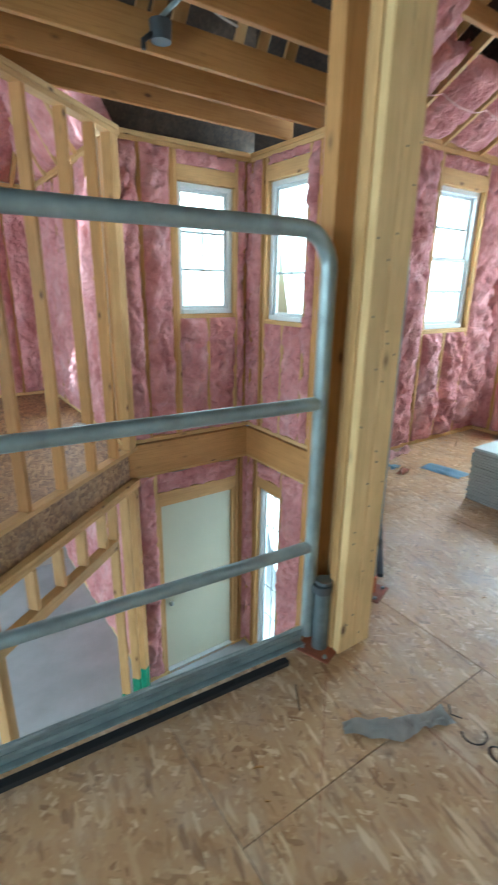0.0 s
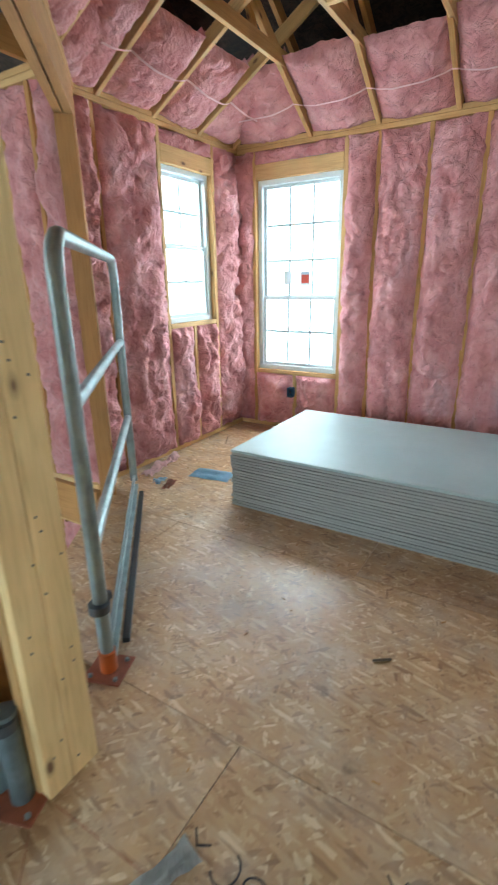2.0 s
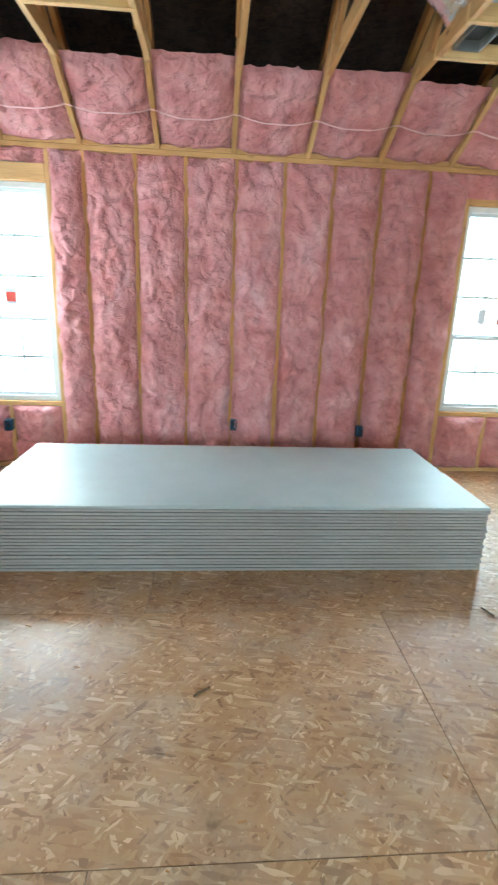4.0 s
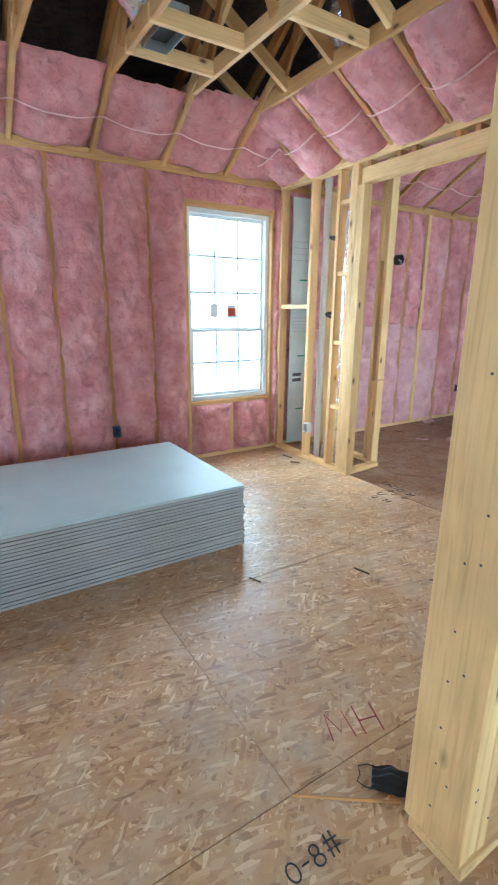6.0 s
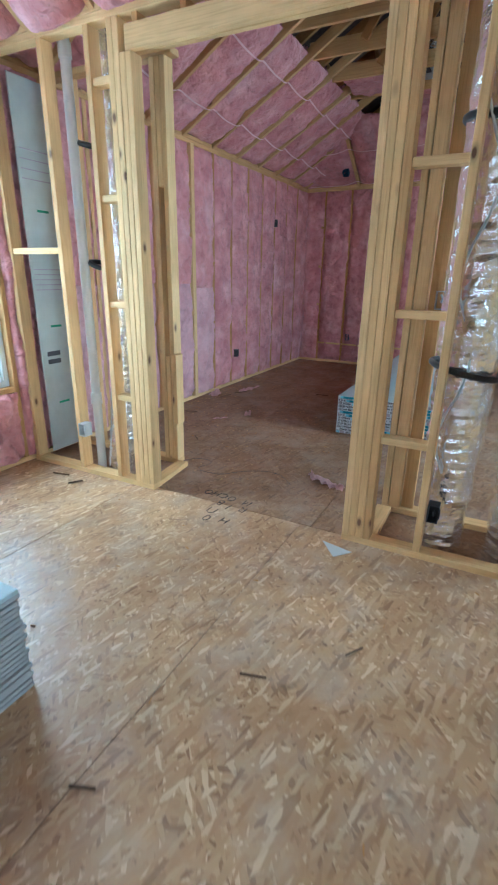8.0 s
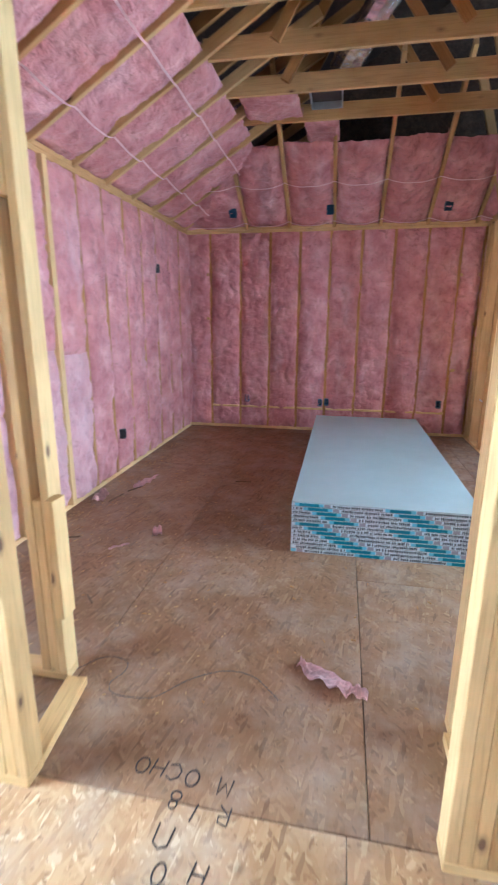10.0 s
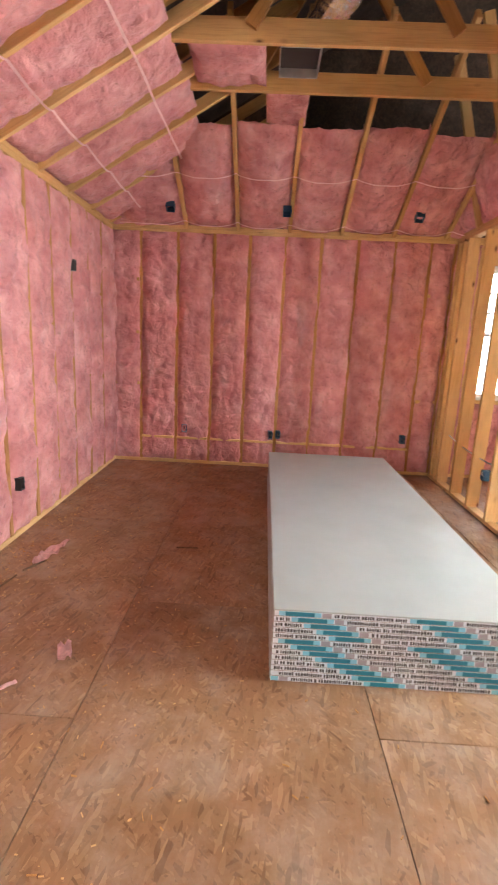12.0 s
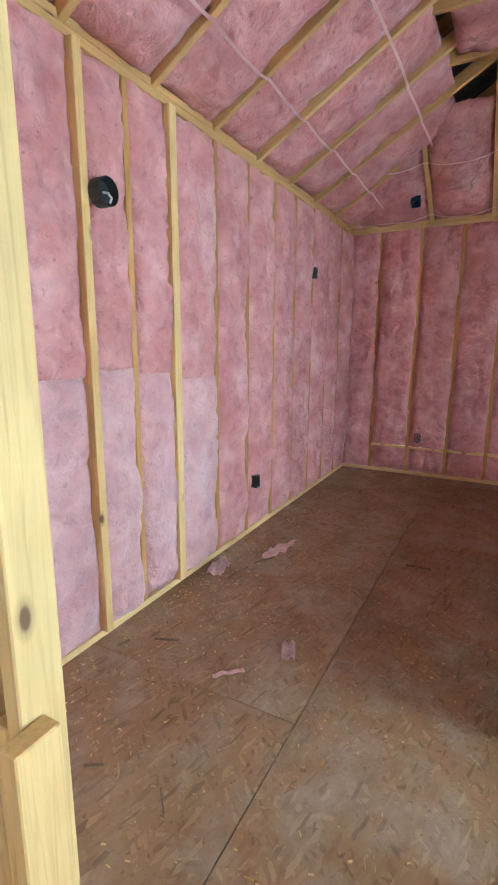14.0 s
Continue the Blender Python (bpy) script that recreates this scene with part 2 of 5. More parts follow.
def block_mesh(w, d, h, material, bev=0.003):
    key = (round(w, 3), round(d, 3), round(h, 3), material.name, bev)
    if key not in _cache:
        bm = bmesh.new()
        bmesh.ops.create_cube(bm, size=1)
        bmesh.ops.scale(bm, vec=(w, d, h), verts=bm.verts)
        if bev:
            bmesh.ops.bevel(bm, geom=bm.edges[:], offset=min(bev, w / 4, d / 4, h / 4), segments=1, affect="EDGES")
        me = bpy.data.meshes.new("block")
        bm.to_mesh(me)
        bm.free()
        me.materials.append(material)
        _cache[key] = me
    return _cache[key]


def box(name, lo, hi, material, parent=None, label="", bev=0.003, M=None):
    """An upright block between two corners (in M's frame)."""
    size = [hi[i] - lo[i] for i in range(3)]
    ob = link(name, block_mesh(*size, material, bev), None, parent, label)
    ob.matrix_world = (M or Matrix()) @ Matrix.Translation([(lo[i] + hi[i]) / 2 for i in range(3)])
    return ob


def lumber(name, p0, p1, w, d, material, parent=None, side=(1, 0, 0), label="", M=None):
    """A board from p0 to p1; w is measured along side, d across it."""
    M = M or Matrix()
    a, b = M @ Vector(p0), M @ Vector(p1)
    s = M.to_3x3() @ Vector(side)
    z = (b - a).normalized()
    x = (s - z * s.dot(z)).normalized()
    y = z.cross(x)
    ob = link(name, block_mesh(w, d, (b - a).length, material), None, parent, label)
    ob.matrix_world = Matrix.Translation((a + b) / 2) @ Matrix((x, y, z)).transposed().to_4x4()
    return ob


def wall_frame(x, y, ux, uy):
    """Local x along the wall, local y outwards through it, z up."""
    u = Vector((ux, uy, 0)).normalized()
    o = Vector((-u.y, u.x, 0))
    return Matrix.Translation((x, y, 0)) @ Matrix((u, o, Vector((0, 0, 1)))).transposed().to_4x4()


def slope_frame(x, y, z, ux, uy, deg):
    """Local x along the plate, local z up the slope towards the room, local y out above."""
    u = Vector((ux, uy, 0)).normalized()
    inward = Vector((u.y, -u.x, 0))
    w = inward * math.cos(radians(deg)) + Vector((0, 0, math.sin(radians(deg))))
    o = w.cross(u)
    return Matrix.Translation((x, y, z)) @ Matrix((u, o, w)).transposed().to_4x4()


_batts = [0]


def batt(parent, M, s0, s1, z0, z1, bulge=0.03, rough=1.5, name="insulation_batt", lap=0.012, round_=4, material=None):
    """A fluffy batt pressed between two framing members; it swells towards the room."""
    _batts[0] += 1
    k = _batts[0] * 7.31
    nu = max(6, min(22, int((s1 - s0) / 0.02)))
    nv = max(4, int((z1 - z0) / 0.021))
    bm = bmesh.new()
    grid = []
    lean = random.uniform(-0.006, 0.006)
    seam = z0 + (z1 - z0) * random.uniform(0.25, 0.75)
    for j in range(nv + 1):
        v = j / nv
        z = z0 + (z1 - z0) * v
        row = []
        e0 = 0.014 * noise.noise((k, z * 3.1, 0.3)) + 0.011 * noise.noise((k, z * 13, 2.3))
        e1 = 0.014 * noise.noise((k + 50, z * 3.1, 0.7)) + 0.011 * noise.noise((k, z * 13, 9.3))
        a, b = s0 - lap + e0, s1 + lap + e1
        for i in range(-1, nu + 2):
            u = min(max(i / nu, 0), 1)
            s = a + (b - a) * u
            p = 1 - abs(2 * u - 1) ** round_
            pv = 1 - abs(2 * v - 1) ** 14
            y = 0.004 + 0.012 * noise.noise((k, z * 2.3, u)) - bulge * p * pv
            y -= rough * (0.020 * noise.noise((s * 5 + k, z * 4, k)) + 0.013 * noise.noise((s * 14, z * 11 + k, k)) + 0.006 * noise.noise((s * 30, z * 31 + k, k))) * (0.35 + 0.65 * p)
            y += 0.022 * math.exp(-((z - seam - 0.02 * noise.noise((s * 6, k, 0))) / 0.014) ** 2) * (1 if _batts[0] % 3 == 0 else 0)
            fold = abs(noise.noise((s * 4.2 + k * 1.7, z * 2.6 + k, 3.1)))
            fold2 = abs(noise.noise((s * 9 + k, z * 6 - k, 8.1)))
            y += (0.3 + 0.7 * p) * (0.016 * rough * math.exp(-(fold / 0.05) ** 2) + 0.007 * rough * math.exp(-(fold2 / 0.07) ** 2))
            y += lean * (2 * v - 1)
            if i in (-1, nu + 1):
                y = 0.085
            row.append(bm.verts.new((s, y, z)))
        grid.append(row)
    for j in range(nv):
        for i in range(nu + 2):
            bm.faces.new((grid[j][i], grid[j][i + 1], grid[j + 1][i + 1], grid[j + 1][i]))
    ob = part(name, bm, material or PINK, parent, smooth=True)
    ob.matrix_world = M
    return ob


def sheet(name, M, s0, s1, z0, z1, holes, y0, y1, material, label, bev=0):
    """A wall panel with thickness and true openings."""
    xs = sorted({s0, s1, *[h[0] for h in holes], *[h[1] for h in holes]})
    zs = sorted({z0, z1, *[h[2] for h in holes], *[h[3] for h in holes]})
    bm = bmesh.new()
    solid = {}
    for i in range(len(xs) - 1):
        for j in range(len(zs) - 1):
            cx, cz = (xs[i] + xs[i + 1]) / 2, (zs[j] + zs[j + 1]) / 2
            solid[i, j] = not any(h[0] < cx < h[1] and h[2] < cz < h[3] for h in holes)
    vs = {}

    def v(i, y, j):
        if (i, y, j) not in vs:
            vs[i, y, j] = bm.verts.new((xs[i], y, zs[j]))
        return vs[i, y, j]
    for (i, j), full in solid.items():
        if not full:
            continue
        bm.faces.new((v(i, y0, j), v(i + 1, y0, j), v(i + 1, y0, j + 1), v(i, y0, j + 1)))
        bm.faces.new((v(i, y1, j), v(i, y1, j + 1), v(i + 1, y1, j + 1), v(i + 1, y1, j)))
        for di, dj, a, b in ((-1, 0, (i, j), (i, j + 1)), (1, 0, (i + 1, j + 1), (i + 1, j)), (0, -1, (i + 1, j), (i, j)), (0, 1, (i, j + 1), (i + 1, j + 1))):
            if not solid.get((i + di, j + dj), False):
                bm.faces.new((v(a[0], y0, a[1]), v(b[0], y0, b[1]), v(b[0], y1, b[1]), v(a[0], y1, a[1])))
    bmesh.ops.recalc_face_normals(bm, faces=bm.faces)
    ob = part(name, bm, material)
    ob.matrix_world = M
    return tagged(ob, label, "wall", kind="structure")


TOP = 2.66   # underside of the double top plate
STUD = 0.038


def framed_wall(name, M, s0, s1, studs, openings, label, depth=0.14, z0=0.0, top=TOP, insulated=True, panel=PLASTER, bulge=0.05, rough=1.9, flat_from=None, two_piece=None):
    """Sheathing, plates, studs, headers and sills, and the batts in each bay."""
    wall = sheet(name, M, s0, s1, z0 - 0.0, top + 0.08, openings, depth, depth + 0.02, panel, label)
    lumber("bottom_plate", (s0, depth / 2, z0 + 0.019), (s1, depth / 2, z0 + 0.019), depth, STUD, WOOD_PALE, wall, (0, 1, 0), M=M)
    for k in (0, 1):
        lumber("top_plate", (s0, depth / 2, top + 0.02 + 0.04 * k), (s1, depth / 2, top + 0.02 + 0.04 * k), depth, STUD, WOOD, wall, (0, 1, 0), M=M)
    edges = []
    for s in studs:
        if any(o[0] - 0.02 < s < o[1] + 0.02 for o in openings):
            continue
        edges.append((s - STUD / 2, s + STUD / 2))
        # darker wood on studs between batts: shade of the gaps put into colour
        lumber("stud", (s, depth / 2, z0 + 0.038), (s, depth / 2, top), STUD, depth, WOOD if flat_from is not None and flat_from + 1.9 > s > flat_from > 1 else WOOD_WARM, wall, M=M)
    for a, b, c, d in openings:
        for side, at in ((-1, a), (1, b)):
            lumber("jamb_stud", (at + side * 0.02, depth / 2, z0 + 0.038), (at + side * 0.02, depth / 2, top), STUD, depth, WOOD, wall, M=M)
            edges.append((at + side * 0.02 - STUD / 2, at + side * 0.02 + STUD / 2))
        hh = 0.13
        lumber("window_header", (a, depth / 2 - 0.002, d + hh / 2), (b, depth / 2 - 0.002, d + hh / 2), depth - 0.004, hh, WOOD, wall, (0, 1, 0), M=M)
        if c > z0 + 0.1:
            lumber("rough_sill", (a, depth / 2 - 0.002, c - 0.02), (b, depth / 2 - 0.002, c - 0.02), depth - 0.004, STUD, WOOD, wall, (0, 1, 0), M=M)
            m = (a + b) / 2
            lumber("cripple_stud", (m, depth / 2, z0 + 0.038), (m, depth / 2, c - 0.04), STUD, depth, WOOD, wall, M=M)
    edges.sort()
    if not insulated:
        return wall
    bays = [(s0, edges[0][0])] + [(edges[i][1], edges[i + 1][0]) for i in range(len(edges) - 1)] + [(edges[-1][1], s1)]
    for a, b in bays:
        if b - a < 0.05:
            continue
        mid = (a + b) / 2
        puff = dict(bulge=bulge, rough=rough, round_=3.4, lap=random.uniform(0.002, 0.012))
        if flat_from is not None and a >= flat_from:
            if flat_from == 0:
                puff = dict(bulge=random.uniform(0.05, 0.075), rough=1.5, lap=random.uniform(0.004, 0.012), round_=3.5)
            else:
                puff = dict(bulge=random.uniform(0.025, 0.05), rough=1.3, lap=random.uniform(-0.005, 0.004), round_=5)
        hit = [o for o in openings if o[0] < mid < o[1]]
        if hit:
            o = hit[0]
            if o[2] > z0 + 0.1:
                m = (o[0] + o[1]) / 2
                batt(wall, M, a, m - 0.019, z0 + 0.04, o[2] - 0.04, **puff)
                batt(wall, M, m + 0.019, b, z0 + 0.04, o[2] - 0.04, **puff)
            batt(wall, M, a, b, o[3] + 0.13, top, **{**puff, "bulge": 0.035})
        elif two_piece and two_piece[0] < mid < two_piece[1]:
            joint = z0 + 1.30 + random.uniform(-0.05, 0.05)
            # lower piece is toned paler to stand in for daylight on it
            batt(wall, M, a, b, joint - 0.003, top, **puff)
            batt(wall, M, a, b, z0 + 0.04, joint + 0.003, material=PINK_DAYLIT, **puff)
        else:
            batt(wall, M, a, b, z0 + 0.04, top, **puff)
    return wall


def window(name, M, s0, s1, z0, z1, split, cols, rows_top, rows_low, label, out=0.05, sticker=False):
    """A white vinyl sash window with grilles, glass and a sloping sill."""
    win = tagged(new(name), label, "window", kind="structure")
    win.matrix_world = M @ Matrix.Translation(((s0 + s1) / 2, out, z0))
    w, h = s1 - s0, z1 - z0
    F = 0.045

    def bit(nm, lo, hi, material=VINYL, parent=win, bev=0.004):
        return box(nm, lo, hi, material, parent, bev=bev, M=M @ Matrix.Translation((s0, out, z0)))
    bit("window_frame", (0, 0, 0), (F, 0.08, h))
    bit("window_frame", (w - F, 0, 0), (w, 0.08, h))
    bit("window_frame", (F, 0, h - F), (w - F, 0.08, h))
    bit("window_sill", (F, -0.01, 0), (w - F, 0.08, F))
    zones = [(F, h - F, 0.03, cols, rows_low)] if split is None else [(F, split - z0, 0.018, cols, rows_low), (split - z0, h - F, 0.045, cols, rows_top)]
    for za, zb, y, nc, nr in zones:
        S = 0.03
        a, b = F, w - F
        if len(zones) == 2 and za == F:
            zb += 0.015
        bit("sash_stile", (a, y, za), (a + S, y + 0.025, zb))
        bit("sash_stile", (b - S, y, za), (b, y + 0.025, zb))
        bit("sash_rail", (a + S, y, za), (b - S, y + 0.025, za + S))
        bit("sash_rail", (a + S, y, zb - S), (b - S, y + 0.025, zb))
        g = bit("pane", (a + S, y + 0.010, za + S), (b - S, y + 0.014, zb - S), GLASS, bev=0)
        g.visible_shadow = False
        for i in range(1, nc):
            c = a + S + (b - a - 2 * S) * i / nc
            bit("grille_bar", (c - 0.011, y + 0.016, za + S), (c + 0.011, y + 0.022, zb - S), bev=0.001)
        for i in range(1, nr):
            c = za + S + (zb - za - 2 * S) * i / nr
            bit("grille_bar", (a + S, y + 0.0162, c - 0.011), (b - S, y + 0.0222, c + 0.011), bev=0.001)
    if sticker:
        zs = split - z0 + 0.12
        bit("glass_sticker", (w * 0.50, 0.050, zs), (w * 0.62, 0.0515, zs + 0.13), TAPEWHITE, bev=0)
        bit("glass_sticker", (w * 0.515, 0.0488, zs + 0.02), (w * 0.605, 0.0498, zs + 0.10), STICKER_RED, bev=0)
        bit("glass_sticker", (w * 0.30, 0.050, zs + 0.01), (w * 0.39, 0.0515, zs + 0.14), TAPEWHITE, bev=0)
    return win


def tube(name, pts, r, material, parent=None, label="", sides=14, closed=False):
    """A round bar along a path of points."""
    cu = bpy.data.curves.new(name, "CURVE")
    cu.dimensions, cu.bevel_depth, cu.bevel_resolution = "3D", r, 3
    sp = cu.splines.new("POLY")
    sp.points.add(len(pts) - 1)
    for p, q in zip(sp.points, pts):
        p.co = (*q, 1)
    sp.use_cyclic_u = closed
    cu.use_fill_caps = True
    tmp = bpy.data.objects.new("tmp", cu)
    me = bpy.data.meshes.new_from_object(tmp)
    bpy.data.objects.remove(tmp)
    me.materials.clear()
    me.materials.append(material)
    me.polygons.foreach_set("use_smooth", [True] * len(me.polygons))
    me.name = name
    return link(name, me, None, parent, label)


# ---------------------------------------------------------------- structure: the upper floor
XE = 4.88      # inner face of the east wall
YN = 2.99      # north wall of the bedroom
YO = -2.67     # framed opening between the two rooms
YS = -8.32     # far wall of the second room
XP = 1.0       # stud partition of the second room
ZL = -2.88     # lower floor
YF = 4.35      # entrance wall of the stair hall
XF = 2.65      # side wall of the stair hall


def prism(name, poly, z0, z1, material):
    bm = bmesh.new()
    lo = [bm.verts.new((x, y, z0)) for x, y in poly]
    hi = [bm.verts.new((x, y, z1)) for x, y in poly]
    bm.faces.new(hi)
    bm.faces.new(lo[::-1])
    n = len(poly)
    for i in range(n):
        bm.faces.new((lo[i], lo[(i + 1) % n], hi[(i + 1) % n], hi[i]))
    bmesh.ops.recalc_face_normals(bm, faces=bm.faces)
    return part(name, bm, material)


floor = prism("floor", [(-3.6, -8.6), (5.05, -8.6), (5.05, 3.2), (2.78, 3.2), (2.78, 2.97), (1.16, 1.5), (-3.6, 1.5)], -0.30, -0.024, RIM)
tagged(floor, "subfloor platform of engineered joists under wood panels", "floor", kind="structure")
floor_west = prism("floor_landing", [(1.29, 4.36), (1.29, 7.6), (-3.6, 7.6), (-3.6, 0.32 + 1.6), (-1.4, 2.1)], -0.30, -0.002, RIM)
tagged(floor_west, "oriented strand board landing beyond the studs, rim exposed", "floor", kind="structure")
ground = prism("ground", [(-60, -60), (60, -60), (60, 60), (-60, 60)], ZL - 0.5, ZL - 0.2, CONCRETE)
tagged(ground, "pale bare building ground round the house", "ground", kind="structure")
lower_floor = prism("floor_lower", [(-6, -3), (5.05, -3), (5.05, 9), (-6, 9)], ZL - 0.1, ZL, CONCRETE)
tagged(lower_floor, "bare grey concrete slab of the entrance level", "floor", kind="structure")

# east wall, one exterior wall for both rooms; s = 3.1 - y
ME = wall_frame(XE, 3.1, 0, -1)
E_STUDS = [3.1 - y for y in (1.595, 1.185, 0.775, 0.365, -0.045, -0.455, -0.865, -1.275)]
E_STUDS += [3.1 + y for y in (2.72, 3.13, 3.54, 3.95, 4.335, 4.65, 4.96, 5.43, 5.85, 6.28, 6.69, 7.10, 7.51, 7.92)]
W2 = (3.1 - 2.79, 3.1 - 1.90, 0.62, 2.42)
W3 = (3.1 + 1.65, 3.1 + 2.59, 0.60, 2.42)
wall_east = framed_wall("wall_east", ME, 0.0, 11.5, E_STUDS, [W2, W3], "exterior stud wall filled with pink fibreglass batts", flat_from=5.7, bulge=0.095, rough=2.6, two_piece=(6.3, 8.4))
batt(wall_east, ME @ Matrix.Translation((0, -0.014, 0)), W3[0] - 0.04, W3[1] + 0.03, W3[3] + 0.045, TOP - 0.003, 0.014, 0.8)
for y, w in ((4.335, 0.045), (4.96, 0.058)):
    lumber("stud", (3.1 + y, 0.048, 0.04), (3.1 + y, 0.048, TOP - 0.002), w, 0.176, WOOD_PALE, wall_east, M=ME)
window("window_1", ME, *W2, 1.34, 3, 3, 2, "white vinyl sash window with grilles and stickers on the glass", sticker=True)
window("window_2", ME, *W3, 1.30, 3, 3, 2, "white vinyl sash window with grilles and stickers on the glass", sticker=True)

# north wall of the bedroom
MN = wall_frame(2.75, YN, 1, 0)
W1 = (3.76 - 2.75, 4.44 - 2.75, 1.16, 2.42)
wall_north = framed_wall("wall_north", MN, 0.0, XE - 2.75 + 0.14, [0.02, 0.34], [W1], "exterior stud wall with ragged pink fibreglass batts", bulge=0.075, rough=2.7)
for z in (0.95, 2.02):
    lumber("block", (0.04, 0.03, z), (0.32, 0.03, z), 0.1, STUD, WOOD, wall_north, (0, 1, 0), M=MN)
window("window_3", MN, *W1, 1.80, 2, 2, 2, "narrow white vinyl sash window with grilles", sticker=False)

# far wall of the second room
MS = wall_frame(XE + 0.14, YS, -1, 0)
S_STUDS = [XE + 0.14 - x for x in (4.56, 4.14, 3.73, 3.33, 2.93, 2.53, 2.12, 1.71, 1.32, 1.05)]
WS = (XE + 0.14 - 0.74, XE + 0.14 + 0.25, 0.95, 2.46)
wall_south = framed_wall("wall_south", MS, 0.14, XE + 0.14 + 3.6, S_STUDS + [XE + 0.14 + 0.5, XE + 0.14 + 0.9], [WS], "exterior stud wall filled with pink fibreglass batts", flat_from=0.0)

window("window_7", MS, *WS, 1.70, 3, 3, 2, "white vinyl sash window behind the open studs")

# entrance wall and side wall of the stair hall, two storeys high
MF = wall_frame(1.2, YF, 1, 0)
WA = (1.86 - 1.2, 2.47 - 1.2, 1.27, 2.42)
wall_hall = framed_wall("wall_hall", MF, 0.0, XF - 1.2 + 0.14, [0.03, 0.3, 0.6, 1.4], [WA], "stair hall stud wall with pink batts above the entrance", z0=0.05, bulge=0.05, rough=2.6)
window("window_4", MF, *WA, None, 2, 2, 3, "small white vinyl window high in the stair hall")
MG = wall_frame(XF, YF, 0, -1)
WB = (0.28, 0.85, 1.22, 2.46)
wall_hall_side = framed_wall("wall_hall_side", MG, 0.0, 1.5, [0.03, 0.2, 1.0, 1.3], [WB], "stair hall stud wall with pink batts beside a window", z0=0.05, bulge=0.05, rough=2.6)
window("window_5", MG, *WB, None, 2, 2, 3, "small white vinyl window high in the stair hall")
DOOR = (1.54 - 1.2, 2.50 - 1.2, ZL, -0.66)
wall_entrance = framed_wall("wall_entrance", MF, 0.0, XF - 1.2 + 0.14, [0.03, 0.12, 1.38], [DOOR], "entrance wall with studs and pink batts round a door", z0=ZL, top=-0.32, bulge=0.05, rough=2.6)
SL = (0.22, 0.62, ZL + 0.1, -0.62)
wall_entrance_side = framed_wall("wall_entrance_side", MG, 0.0, 1.5, [0.03, 0.14, 1.0], [SL], "entrance level stud wall beside a tall sidelight", z0=ZL, top=-0.32, bulge=0.05, rough=2.6)
window("window_6", MG, *SL, None, 2, 2, 5, "tall narrow white sidelight window")
for M_, s1_ in ((MF, XF - 1.2), (MG, 1.5)):
    r = lumber("rim_band", (0.0, 0.05, -0.12), (s1_, 0.05, -0.12), 0.16, 0.32, WOOD_WARM, None, (0, 1, 0), M=M_)
    tagged(r, "amber timber rim band between the storeys", "beam", kind="structure")

# daylight outside the window openings
DAY = 9.0
sky_light(XE + 0.16, 2.345, 1.52, 180, 0.9, 1.8, 2.2 * DAY)
sky_light(XE + 0.16, -2.09, 1.51, 180, 0.95, 1.8, 1.75 * DAY)
sky_light(0.245, YS - 0.16, 1.70, 90, 0.99, 1.5, 1.5 * DAY)
sky_light(4.4, YN + 0.16, 1.3, -90, 0.9, 2.4, 2.2 * DAY, 24, 0.8, 1.7)
sky_light(2.165, YF + 0.16, 1.85, -90, 0.6, 1.15, DAY)
sky_light(XF + 0.16, 3.785, 1.84, 180, 0.6, 1.24, DAY, 12, 0.45, 1.0)
sky_light(XF + 0.16, 3.93, -1.7, 180, 0.4, 2.1, DAY, 12, 0.45, 1.0)

# ---------------------------------------------------------------- framed opening between the rooms, with service chases
MO = wall_frame(XE, YO, -1, 0)          # local x runs west, local y runs south


def ox(x):
    return XE - x


def frame_set(name, label, parts_):
    ob = tagged(new(name), label, "wall framing", kind="structure")
    for p in parts_:
        nm, p0, p1, w, d, m, side = p
        lumber(nm, p0, p1, w, d, m, ob, side)
    return ob


def up(nm, x, y, w=STUD, d=0.089, z0=0.038, z1=TOP, m=None):
    return (nm, (x, y, z0), (x, y, z1), w, d, m or WOOD, (1, 0, 0))


yf, yb = YO - 0.045, YO - 0.525
